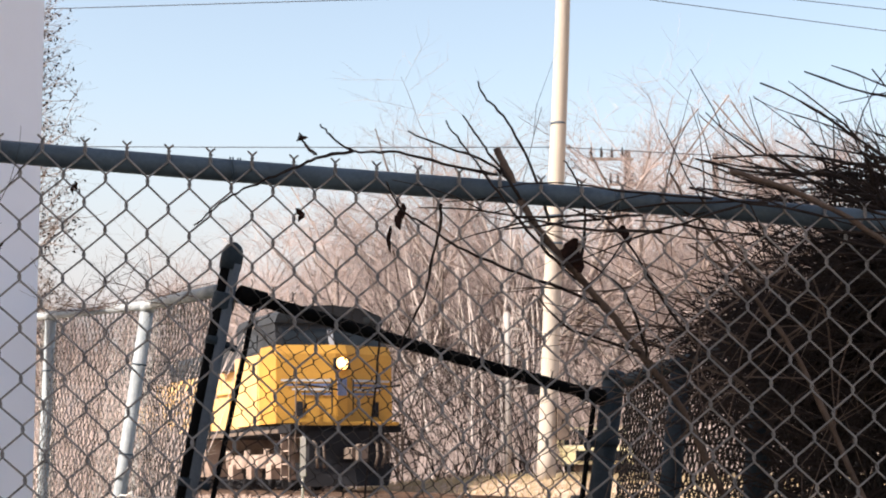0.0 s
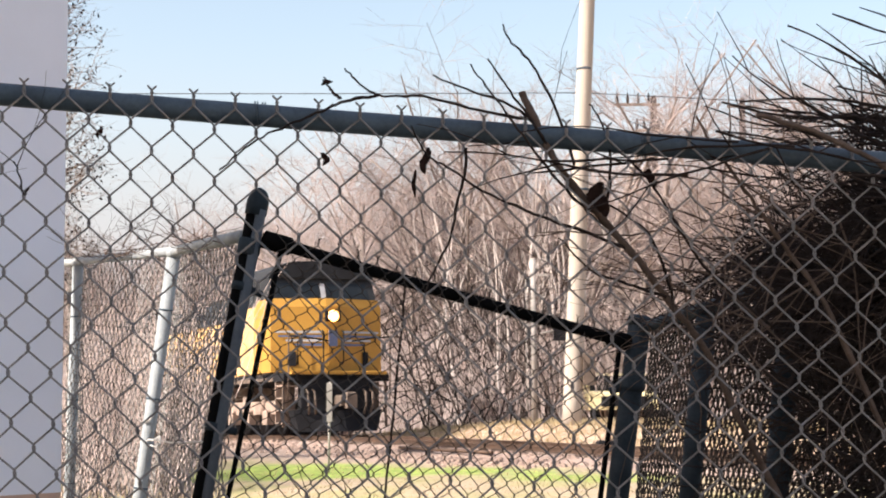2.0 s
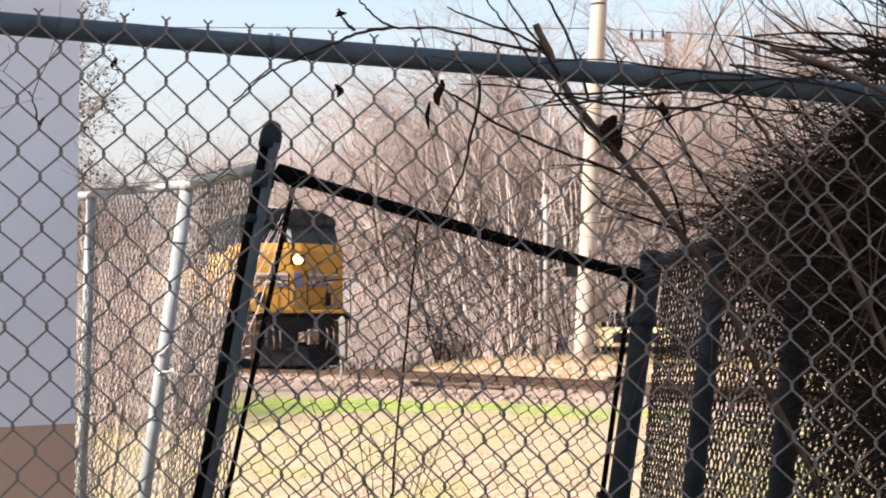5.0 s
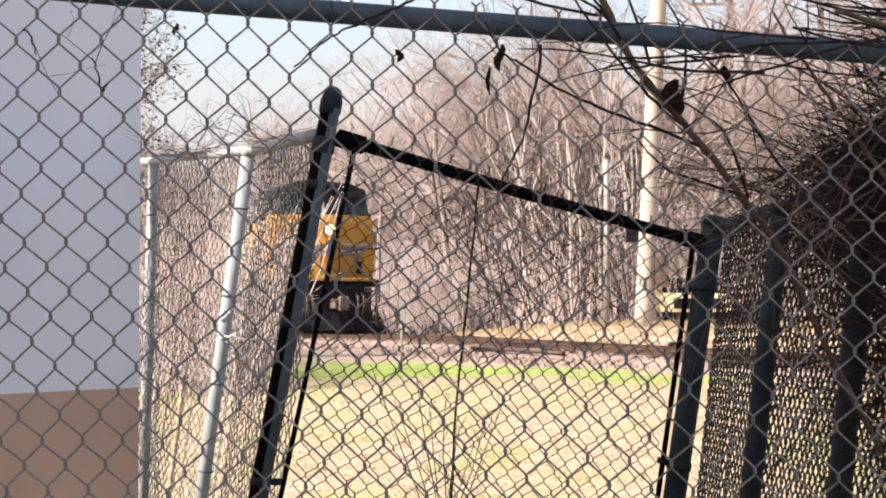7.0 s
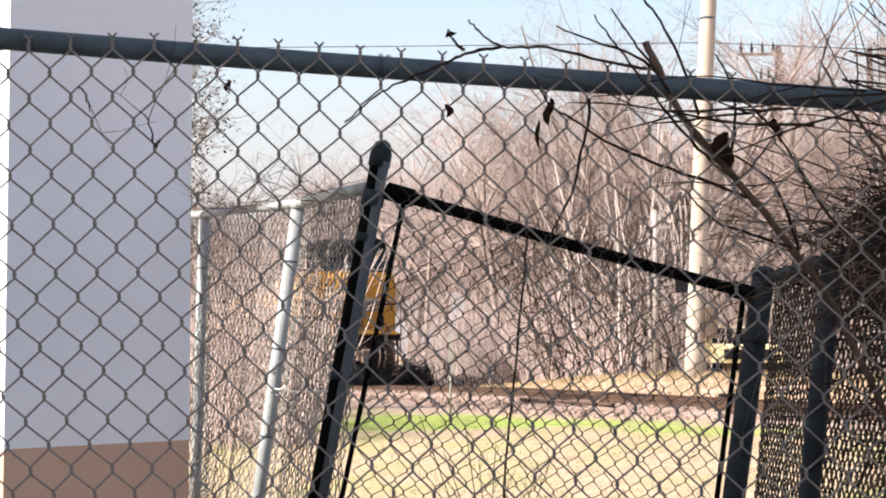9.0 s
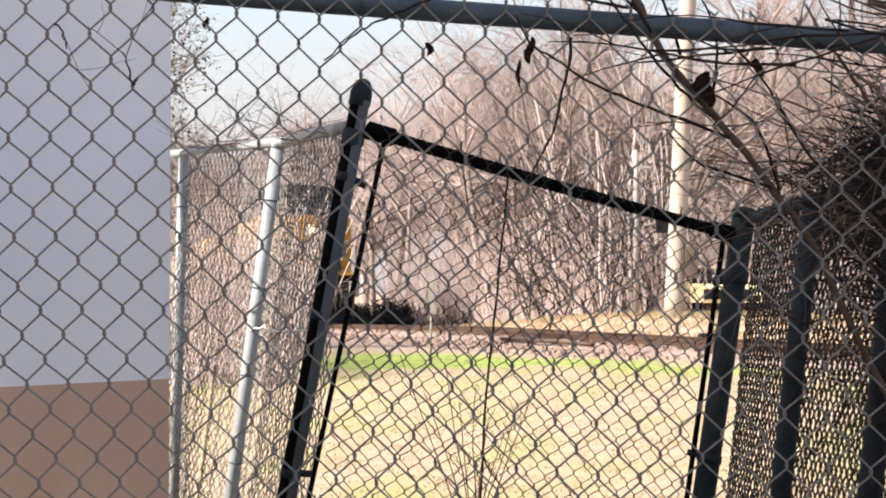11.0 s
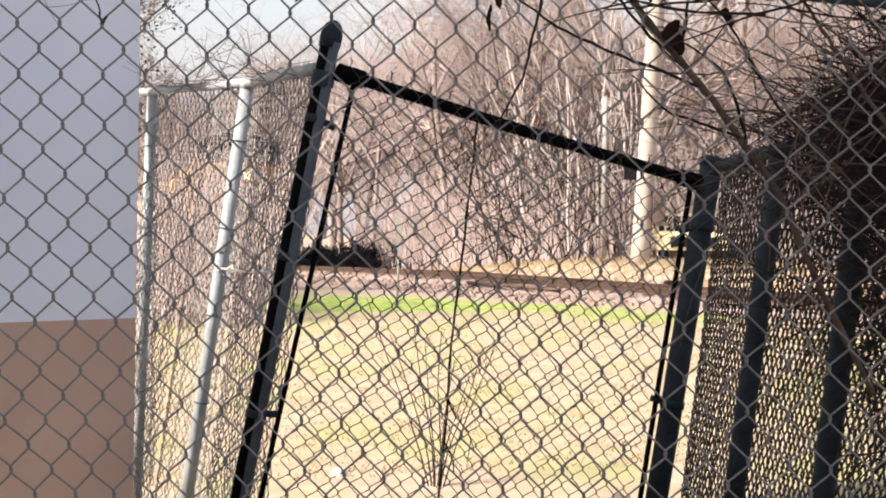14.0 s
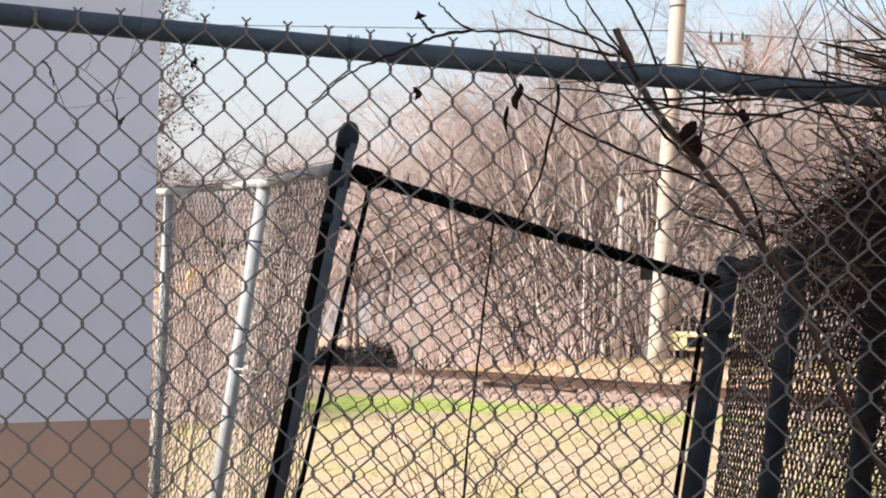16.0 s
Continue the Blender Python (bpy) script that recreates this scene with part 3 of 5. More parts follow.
# ---- locomotive ----
def build_locomotive():
    """x forward, y to its left, z up from the rail head; the origin lies under the nose."""
    loco = thing("locomotive", (0, 0, 0), "yellow diesel locomotive with dark roof and lit headlight", "locomotive")

    def mirror(name, make, material, label=""):
        for s in (1, -1):
            part(name, make(s), material, loco, label)

    # nose: two facets that meet in a narrow front
    nose_lo = [(0.0, 0.16), (-0.50, 1.66), (-1.9, 1.66), (-1.9, -1.66), (-0.50, -1.66), (0.0, -0.16)][::-1]
    nose_hi = [(-0.16, 0.16), (-0.62, 1.60), (-1.9, 1.62), (-1.9, -1.62), (-0.62, -1.60), (-0.16, -0.16)][::-1]
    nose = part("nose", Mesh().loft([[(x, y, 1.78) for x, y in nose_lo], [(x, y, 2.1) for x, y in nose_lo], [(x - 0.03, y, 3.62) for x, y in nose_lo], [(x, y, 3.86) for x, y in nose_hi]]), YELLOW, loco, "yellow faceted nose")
    # cab
    cab_lo = [(-1.45, 1.62), (-4.2, 1.62), (-4.2, -1.62), (-1.45, -1.62)][::-1]
    part("cab", Mesh().loft([[(x, y, 1.78) for x, y in cab_lo], [(x, y, 3.70) for x, y in cab_lo]]), YELLOW_SUN, loco, "dusty yellow cab side in a washed-out sunlit tone")
    band_lo = [(-0.66, 1.60), (-4.2, 1.60), (-4.2, -1.60), (-0.66, -1.60)][::-1]
    band_hi = [(-0.96, 1.55), (-4.2, 1.55), (-4.2, -1.55), (-0.96, -1.55)][::-1]
    part("cab_top", Mesh().loft([[(x, y, 3.70) for x, y in band_lo], [(x, y, 4.48) for x, y in band_hi]]), ROOF_G, loco, "dark grey upper cab")
    roof = [(1.58, 4.48), (1.49, 4.72), (1.0, 4.93), (0, 5.0), (-1.0, 4.93), (-1.49, 4.72), (-1.58, 4.48)]
    part("cab_roof", Mesh().loft([[(-0.86, y, z) for y, z in roof], [(-4.25, y, z) for y, z in roof]]), ROOF_G, loco, "dark rounded cab roof")
    mirror("windshield", lambda s: Mesh().slab((-0.72, s * 1.40, 3.88), (-0.72, s * 0.12, 3.88), (-0.90, s * 0.12, 4.34), (-0.90, s * 1.36, 4.34), 0.02 * s), GLASS, "dark cab windshield")
    part("window_post", Mesh().slab((-0.705, 0.07, 3.86), (-0.705, -0.07, 3.86), (-0.91, -0.07, 4.33), (-0.91, 0.07, 4.33), -0.02), SILVER, loco)
    mirror("side_window", lambda s: Mesh().box((-3.6, min(s * 1.5, s * 1.605), 3.78), (-2.3, max(s * 1.5, s * 1.605), 4.25)), GLASS)
    mirror("door", lambda s: Mesh().box((-2.7, min(s * 1.58, s * 1.645), 1.9), (-2.1, max(s * 1.58, s * 1.645), 3.6)), YELLOW_SUN)
    # nose door and its rails
    part("nose_door", Mesh().box((-0.06, -0.13, 1.95), (0.02, 0.13, 3.05), 0.01), YELLOW, nose)
    mirror("grab_iron", lambda s: Mesh().tube([(-0.05, s * 0.3, 2.0), (0.07, s * 0.3, 2.05), (0.07, s * 0.3, 2.9), (-0.05, s * 0.3, 2.95)], 0.02, 6), UNDER)
    mirror("grab_iron", lambda s: Mesh().tube([(-0.24, s * 0.95, 2.0), (-0.12, s * 1.0, 2.05), (-0.12, s * 1.0, 2.6), (-0.24, s * 0.95, 2.65)], 0.02, 6), UNDER)
    # headlight
    part("light_housing", Mesh().box((-0.16, -0.22, 3.2), (0.06, 0.22, 3.5), 0.03), UNDER, loco)
    lamp = part("headlight", Mesh().tube([(0.05, 0, 3.35), (0.085, 0, 3.35), (0.10, 0, 3.35)], [0.165, 0.16, 0.12], 18), LAMP, loco, "glowing round headlight")
    part("bulb", Mesh().tube([(0.098, 0, 3.35), (0.115, 0, 3.35)], [0.085, 0.04], 14), BULB, lamp)
    # emblem: a shield between stacked wing bars, as plain shapes along the facets
    part("emblem_shield", Mesh().box((0.02, -0.13, 2.5), (0.045, 0.13, 2.95), 0.01), BLUE, nose, "blue plain emblem plate")
    for s in (1, -1):
        a, b = Vector((-0.03, s * 0.26, 0)), Vector((-0.50, s * 1.66, 0))
        out = Vector((1.44, s * 0.50, 0)).normalized() * 0.022
        for k, (z, ln) in enumerate(((2.90, 0.92), (2.78, 0.86), (2.66, 0.72), (2.54, 0.55))):
            p, q = lerp(a, b, 0.03) + out, lerp(a, b, ln) + out
            part("wing_bar", Mesh().slab((p.x, p.y, z - 0.035), (q.x, q.y, z - 0.035 + 0.02), (q.x, q.y, z + 0.035), (p.x, p.y, z + 0.035), 0.008 * s), SILVER if k % 2 == 0 else BLUE, nose, "painted emblem bar")
        p, q = lerp(a, b, 0.52) + out, lerp(a, b, 0.66) + out
        part("step_recess", Mesh().slab((p.x, p.y, 1.95), (q.x, q.y, 1.95), (q.x, q.y, 2.35), (p.x, p.y, 2.35), 0.008 * s), UNDER, nose)
        part("number_board", Mesh().box((-1.1, min(s * 1.0, s * 1.42), 4.54), (-0.845, max(s * 1.0, s * 1.42), 4.70), 0.02), GLASS, loco, "plain dark number board")
    # deck, pilot and front steps
    part("deck", Mesh().box((-21.0, -1.56, 1.52), (0.34, 1.56, 1.74), 0.01), UNDER, loco)
    part("deck_edge", Mesh().box((0.32, -1.40, 1.70), (0.58, 1.40, 1.79), 0.02), YELLOW, loco, "yellow anticlimber edge")
    pil = [(0.52, 0.3), (0.36, 1.06), (0.2, 1.10), (0.2, -1.10), (0.36, -1.06), (0.52, -0.3)][::-1]
    part("pilot", Mesh().loft([[(x, y, 0.62) for x, y in pil], [(x, y, 1.56) for x, y in pil]]), UNDER, loco, "grimy black pilot plate")
    plow = [(0.85, 0.1), (0.40, 1.15), (0.2, 1.25), (0.2, -1.25), (0.40, -1.15), (0.85, -0.1)][::-1]
    plow2 = [(0.60, 0.1), (0.36, 1.3), (0.2, 1.4), (0.2, -1.4), (0.36, -1.3), (0.60, -0.1)][::-1]
    part("snowplow", Mesh().loft([[(x, y, 0.12) for x, y in plow], [(x, y, 0.72) for x, y in plow2]]), UNDER, loco, "grimy black snowplow")
    cp = Mesh().box((0.5, -0.16, 0.82), (1.1, 0.16, 1.12), 0.05)
    cp.box((1.0, -0.05, 0.75), (1.28, 0.24, 1.2), 0.05)
    part("coupler", cp, DUSTY, loco)
    for y in (-0.95, -0.75, 0.75, 0.95):
        part("brake_hose", Mesh().tube([(0.36, y, 1.3), (0.60, y, 1.2), (0.66, y, 0.9), (0.56, y * 0.95, 0.6)], 0.035, 6), DUSTY, loco)
    for s in (1, -1):
        for k in range(4):
            part("step", Mesh().box((-0.40, min(s * 1.05, s * 1.54), 0.35 + 0.34 * k), (0.18, max(s * 1.05, s * 1.54), 0.39 + 0.34 * k)), SUNLIT_DUST, loco)
        # back plate: sunlit tone towards the sun, duller dust on the shaded side
        part("step_panel", Mesh().box((-0.46, min(s * 0.98, s * 1.55), 0.30), (-0.41, max(s * 0.98, s * 1.55), 1.50), 0.01), SUNLIT_DUST if s < 0 else DUSTY, loco, "dusty stairwell back plate, lighter on the sunward side")
        part("step_edge", Mesh().box((0.15, min(s * 1.49, s * 1.55), 0.25), (0.20, max(s * 1.49, s * 1.55), 1.55), 0.01), DUSTY, loco)
        part("handrail", Mesh().tube([(0.5, s * 1.5, 1.0), (0.58, s * 1.5, 1.7), (0.58, s * 1.5, 2.75), (0.5, s * 1.45, 2.85)], 0.025, 6), DUSTY, loco, "front handrail")
        part("handrail", Mesh().tube([(0.58, s * 1.45, 2.75), (0.62, s * 0.9, 2.7), (0.62, s * 0.35, 2.62)], 0.022, 6), UNDER, loco)
        part("handrail", Mesh().tube([(-4.3, s * 1.5, 2.75)] + [(x, s * 1.5, 2.78) for x in (-8, -14)] + [(-20.6, s * 1.5, 2.75)], 0.025, 6), YELLOW, loco)
        for x in np.arange(-5, -20.5, -1.9):
            part("stanchion", Mesh().tube([(x, s * 1.5, 1.7), (x, s * 1.5, 2.78)], 0.022, 6), YELLOW, loco)
        # sill stripe
        part("sill_stripe", Mesh().box((-20.9, min(s * 1.56, s * 1.575), 1.53), (-0.6, max(s * 1.56, s * 1.575), 1.63)), DUSTY, loco, "dusty sill edge")
    # long hood with doors, louvres and a grey top
    hood = [(0.92, 1.74), (0.92, 3.55), (-0.92, 3.55), (-0.92, 1.74)]
    part("hood", Mesh().loft([[(-4.2, y, z) for y, z in hood], [(-20.4, y, z) for y, z in hood]]), YELLOW_SUN, loco, "dusty yellow engine hood in a sunlit tone")
    ht = [(0.95, 3.55), (0.9, 4.0), (0.6, 4.3), (-0.6, 4.3), (-0.9, 4.0), (-0.95, 3.55)]
    part("hood_top", Mesh().loft([[(-4.25, y, z) for y, z in ht], [(-20.4, y, z) for y, z in ht]]), ROOF_G, loco, "dark grey hood top")
    wide = [(1.5, 3.3), (1.5, 4.15), (1.2, 4.4), (-1.2, 4.4), (-1.5, 4.15), (-1.5, 3.3), (-0.9, 2.9), (0.9, 2.9)]
    part("radiator", Mesh().loft([[(-15.2, y, z) for y, z in wide], [(-20.2, y, z) for y, z in wide]]), ROOF_G, loco)
    dyn = [(1.25, 3.5), (1.25, 4.2), (-1.25, 4.2), (-1.25, 3.5)]
    part("brake_grid", Mesh().loft([[(-4.6, y, z) for y, z in dyn], [(-7.4, y, z) for y, z in dyn]]), ROOF_G, loco)
    for s in (1, -1):
        for k in range(9):
            x = -7.7 - k * 0.8
            leaf = part("hood_door", Mesh().box((x - 0.74, min(s * 0.92, s * 0.945), 1.95), (x, max(s * 0.92, s * 0.945), 3.35)), YELLOW_SUN, loco)
            for j in range(4):
                part("louvre", Mesh().box((x - 0.6, min(s * 0.945, s * 0.965), 2.3 + 0.12 * j), (x - 0.14, max(s * 0.945, s * 0.965), 2.35 + 0.12 * j)), UNDER, leaf)
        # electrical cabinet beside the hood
        part("cabinet", Mesh().box((-7.5, min(s * 0.9, s * 1.45), 1.74), (-4.25, max(s * 0.9, s * 1.45), 2.9), 0.04), YELLOW_SUN, loco)
    # tank, trucks and wheels
    tank = [(1.35, 1.5), (1.45, 1.0), (1.2, 0.4), (-1.2, 0.4), (-1.45, 1.0), (-1.35, 1.5)]
    part("fuel_tank", Mesh().loft([[(-7.6, y, z) for y, z in tank], [(-13.2, y, z) for y, z in tank]]), SUNLIT_DUST, loco, "dusty fuel tank")
    for x0 in (-1.3, -14.6):
        for s in (1, -1):
            fr = Mesh().box((x0 - 5.0, min(s * 0.95, s * 1.2), 0.62), (x0, max(s * 0.95, s * 1.2), 1.0), 0.05)
            for k in range(3):
                x = x0 - 0.8 - 1.7 * k
                fr.box((x - 0.22, min(s * 1.0, s * 1.32), 0.32), (x + 0.22, max(s * 1.0, s * 1.32), 0.75), 0.05)
                fr.tube([(x - 0.45, s * 1.2, 0.62), (x - 0.45, s * 1.2, 1.15)], 0.11, 8)
            frame_ob = part("truck_frame", fr, SUNLIT_DUST, loco, "dusty truck frame")
            for k in range(3):
                x = x0 - 0.8 - 1.7 * k
                w = Mesh().tube([(x, s * 0.69, 0.52), (x, s * 0.72, 0.52), (x, s * 0.80, 0.52), (x, s * 0.82, 0.52)], [0.545, 0.52, 0.52, 0.45], 24)
                part("wheel", w, UNDER, frame_ob)
    # roof gear
    horn = Mesh()
    for y in (-0.16, 0, 0.16):
        horn.tube([(-3.4, y, 5.02), (-3.0, y, 5.06), (-2.85, y, 5.08)], [0.03, 0.05, 0.1], 8)
    horn.box((-3.5, -0.2, 4.95), (-3.3, 0.2, 5.04))
    part("horn", horn, UNDER, loco)
    part("antenna", Mesh().box((-2.8, 0.5, 4.93), (-2.4, 0.8, 5.03), 0.02), UNDER, loco)
    part("exhaust", Mesh().box((-10.6, -0.5, 4.28), (-9.4, 0.5, 4.45), 0.03), UNDER, loco)
    return loco


LOCO = build_locomotive()


# ---- poles, masts and distant things ----
def build_pole():
    x, y = 5.33, 44.0
    z = ground_z(x, y)
    f = thing("utility_pole", (x, y, z), "tall tapering sunlit utility pole", "utility pole")
    m = Mesh()
    n = 26
    m.tube([(x + 0.05 * h + 0.01 * math.sin(h * 0.7), y, z - 0.1 + h) for h in np.linspace(0, 17, n)], [0.26 - 0.085 * i / n for i in range(n)], 24)
    part("shaft", m, CONCRETE, f)
    for h in (6.3, 7.05, 9.6):
        r = 0.26 - 0.085 * h / 17 + 0.008
        part("strap", Mesh().tube([(x + 0.05 * h, y, z + h - 0.03), (x + 0.05 * h, y, z + h + 0.03)], r, 24), GALV, f)
    can = Mesh().tube([(x + 0.8, y - 0.2, z + 5.5), (x + 0.8, y - 0.2, z + 5.58), (x + 0.8, y - 0.2, z + 6.3), (x + 0.8, y - 0.2, z + 6.36)], [0.12, 0.2, 0.2, 0.12], 14)
    can.box((x + 0.4, y - 0.25, z + 5.8), (x + 0.7, y - 0.15, z + 5.95))
    part("transformer", can, DUSTY, f)
    box = Mesh().box((x + 0.3, y - 0.35, z + 1.05), (x + 0.62, y - 0.05, z + 1.9), 0.03)
    part("meter_box", box, DUSTY, f)



def build_far_poles():
    """Power poles that rise out of the wood."""
    for x, y, top, arm in ((13.1, 75.0, 15.6, True), (18.6, 81.0, 16.6, False)):
        z = ground_z(x, y)
        f = thing("power_pole", (x, y, z), "distant weathered wooden power pole in the wood", "utility pole", "distant power poles")
        part("shaft", Mesh().tube([(x, y, z - 0.1), (x, y, top - 0.25), (x, y, top)], [0.2, 0.155, 0.14], 12), SAPL, f)
        for a in ((-1.8, 0.25), (-0.9, 0.6)) if arm else ((-0.8, 0.8),):
            h = top - 0.5 if a[0] < -1 or not arm else top - 1.7
            part("crossarm", Mesh().box((x + a[0], y - 0.22, h), (x + a[1], y - 0.12, h + 0.13), 0.01), TIE, f)
            for k in range(4 if arm else 0):
                q = x + a[0] + 0.08 + (a[1] - a[0] - 0.3) * k / 3.6
                part("insulator", Mesh().tube([(q, y - 0.17, h + 0.12), (q, y - 0.17, h + 0.2), (q, y - 0.17, h + 0.32), (q, y - 0.17, h + 0.62)], [0.03, 0.075, 0.075, 0.03], 8), UNDER, f)


def build_cables():
    """Overhead lines across the sky."""
    for a, b, sag in (((6.0, 44, 14.2), (-60, 44, 11.8), 0.1), ((6.0, 44, 14.35), (60, 44, 7.9), 0.1), ((6.0, 44, 14.75), (60, 45, 9.9), 0.1), ((5.8, 44, 9.9), (-60, 46, 11.0), 0.3), ((5.8, 44, 9.9), (60, 42, 8.0), 0.3)):
        pts = [lerp(a, b, t) - Vector((0, 0, sag * 4 * t * (1 - t))) for t in np.linspace(0, 1, 16)]
        m = Mesh().tube(pts, 0.012, 5)
        tagged(new("overhead_cable", m.data("overhead_cable", CABLE)), "thin dark overhead power cable", "cable", group="overhead cables")


def build_mast():
    """Slim white signal mast with crossarms near the wood's edge."""
    x, y = 4.55, 46.0
    z = ground_z(x, y)
    f = thing("signal_mast", (x, y, z), "slim white signal mast with short crossarms", "mast")
    part("shaft", Mesh().tube([(x, y, z), (x, y, z + 4.6)], [0.09, 0.07], 12), MASTW, f)
    for h, a, b in ((4.1, -0.1, 0.4), (3.5, -0.1, 0.32), (2.7, -0.3, 0.1)):
        part("crossarm", Mesh().box((x + a, y - 0.04, z + h), (x + b, y + 0.04, z + h + 0.07)), MASTW, f)
    part("signal_head", Mesh().box((x + 0.55, y - 0.12, z + 2.3), (x + 0.95, y + 0.12, z + 2.9), 0.05), UNDER, f)
    part("bracket", Mesh().tube([(x, y, z + 2.5), (x + 0.6, y, z + 2.55)], 0.03, 6), MASTW, f)
    for k in range(9):
        part("ladder_rung", Mesh().tube([(x - 0.22, y - 0.1, z + 0.6 + 0.38 * k), (x - 0.02, y - 0.1, z + 0.6 + 0.38 * k)], 0.009, 5), MASTW, f)
    part("ladder_rail", Mesh().tube([(x - 0.22, y - 0.1, z), (x - 0.22, y - 0.1, z + 4.0)], 0.012, 5), MASTW, f)


def build_marker_post():
    x, y = -0.705, 28.0
    z = ground_z(x, y)
    f = thing("marker_post", (x, y, z), "slender white marker post beside the track", "post")
    part("shaft", Mesh().tube([(x, y, z - 0.05), (x + 0.02, y, z + 1.52)], 0.022, 10), MASTW, f)
    part("plate", Mesh().box((x - 0.035, y - 0.035, z + 0.85), (x + 0.06, y - 0.022, z + 1.5), 0.004), MASTW, f)


def build_far_things():
    # pale yellow service truck parked behind the pole
    x, y = 7.65, 52.0
    z = ground_z(x, y)
    f = thing("service_truck", (x, y, z), "pale yellow service truck parked beyond the track", "truck")
    part("body", Mesh().box((x - 1.05, y - 2.2, z + 0.5), (x + 1.05, y + 2.2, z + 1.05), 0.08), YELLOW2, f)
    part("cab", Mesh().prism([(x - 1.0, y - 1.2), (x + 1.0, y - 1.2), (x + 1.0, y + 1.0), (x - 1.0, y + 1.0)], z + 1.05, z + 1.62, 0.12), YELLOW2, f)
    part("windscreen", Mesh().box((x - 0.92, y - 1.22, z + 1.08), (x + 0.92, y - 1.16, z + 1.54)), GLASS, f)
    part("grille", Mesh().box((x - 0.7, y - 2.24, z + 0.6), (x + 0.7, y - 2.18, z + 0.9)), UNDER, f)
    for sx in (-0.8, 0.8):
        for sy in (-1.4, 1.4):
            part("wheel", Mesh().tube([(x + sx - 0.13, y + sy, z + 0.36), (x + sx + 0.13, y + sy, z + 0.36)], 0.36, 16), UNDER, f)
    x, y = 4.42, 57.5
    z = ground_z(x, y)
    f = thing("tarpaulin", (x, y, z), "blue tarpaulin bundle at the wood's edge", "tarpaulin")
    rng = random.Random(8)
    m = Mesh()
    rings = []
    for h, r in ((0, 0.3), (0.6, 0.36), (1.15, 0.33), (1.45, 0.12)):
        rings.append([(x + r * rng.uniform(0.8, 1.1) * math.cos(a), y + r * rng.uniform(0.8, 1.1) * math.sin(a), z + h * rng.uniform(0.9, 1.05)) for a in np.linspace(0, 5.6, 9)])
    part("sheet", m.loft(rings), CARBLUE, f)
    # a spare rail lying by the track
    a, b = on_track(-11.5, -1.9, 0.59), on_track(-7.0, -2.0, 0.59)
    m = Mesh().tube([a, b], 0.04, 6)
    tagged(new("spare_rail", m.data("spare_rail", RAIL)), "rusty spare rail lying on the ballast", "rail")
    a = on_track(-9.0, 2.2, 0.5)
    m = Mesh().box((a.x - 0.3, a.y - 0.2, a.z), (a.x + 0.35, a.y + 0.2, a.z + 0.22), 0.04)
    tagged(new("switch_box", m.data("switch_box", UNDER)), "low dark switch box beside the rails", "box")


build_pole()
build_far_poles()
build_cables()
build_mast()
build_marker_post()
build_far_things()


# ---- trees ----
def grow(trunk, twigs, p, d, length, r, level, rng, spread):
    """A limb that bends and forks; the thin ends go to the twig mesh."""
    n = 4 if level < 2 else 3 if level == 2 else 2
    pts, rr = [p], [r]
    for i in range(n):
        d = (d + Vector((rng.uniform(-1, 1), rng.uniform(-1, 1), rng.uniform(-0.5, 0.7))) * 0.2).normalized()
        p = p + d * (length / n)
        pts.append(p)
        rr.append(r * (1 - 0.5 * (i + 1) / n))
    if level <= 1:
        trunk.tube(pts, rr, 7 if level == 0 else 5, cap=False)
    else:
        twigs.tube(pts, rr, 3, cap=False)
    if level == 4:
        return
    kids = (10, 6, 6, 6)[level]
    for k in range(kids):
        t = rng.uniform(0.3 if level == 0 else 0.15, 1.0)
        i = min(int(t * n), n - 1)
        q = pts[i].lerp(pts[i + 1], t * n - i)
        side = Vector((rng.uniform(-1, 1), rng.uniform(-1, 1), rng.uniform(-0.35, 0.5))).normalized()
        kd = (d * (1 - spread) + side * spread + Vector((0, 0, 0.06))).normalized()
        grow(trunk, twigs, q, kd, length * rng.uniform(0.38, 0.62), max(rr[i] * 0.5, 0.0038), level + 1, rng, spread)


def make_tree(seed, height, r, spread, group):
    rng = random.Random(seed)
    t = thing("tree", (0, 0, 0), "tall bare winter tree with fine pale twigs", "tree", group)
    trunk, twigs = Mesh(), Mesh()
    grow(trunk, twigs, Vector((0, 0, -0.2)), Vector((rng.uniform(-0.06, 0.06), rng.uniform(-0.06, 0.06), 1)), height * 0.72, r, 0, rng, spread)
    part("trunk", trunk, BARK, t)
    part("crown", twigs, TWIG, t)
    return t


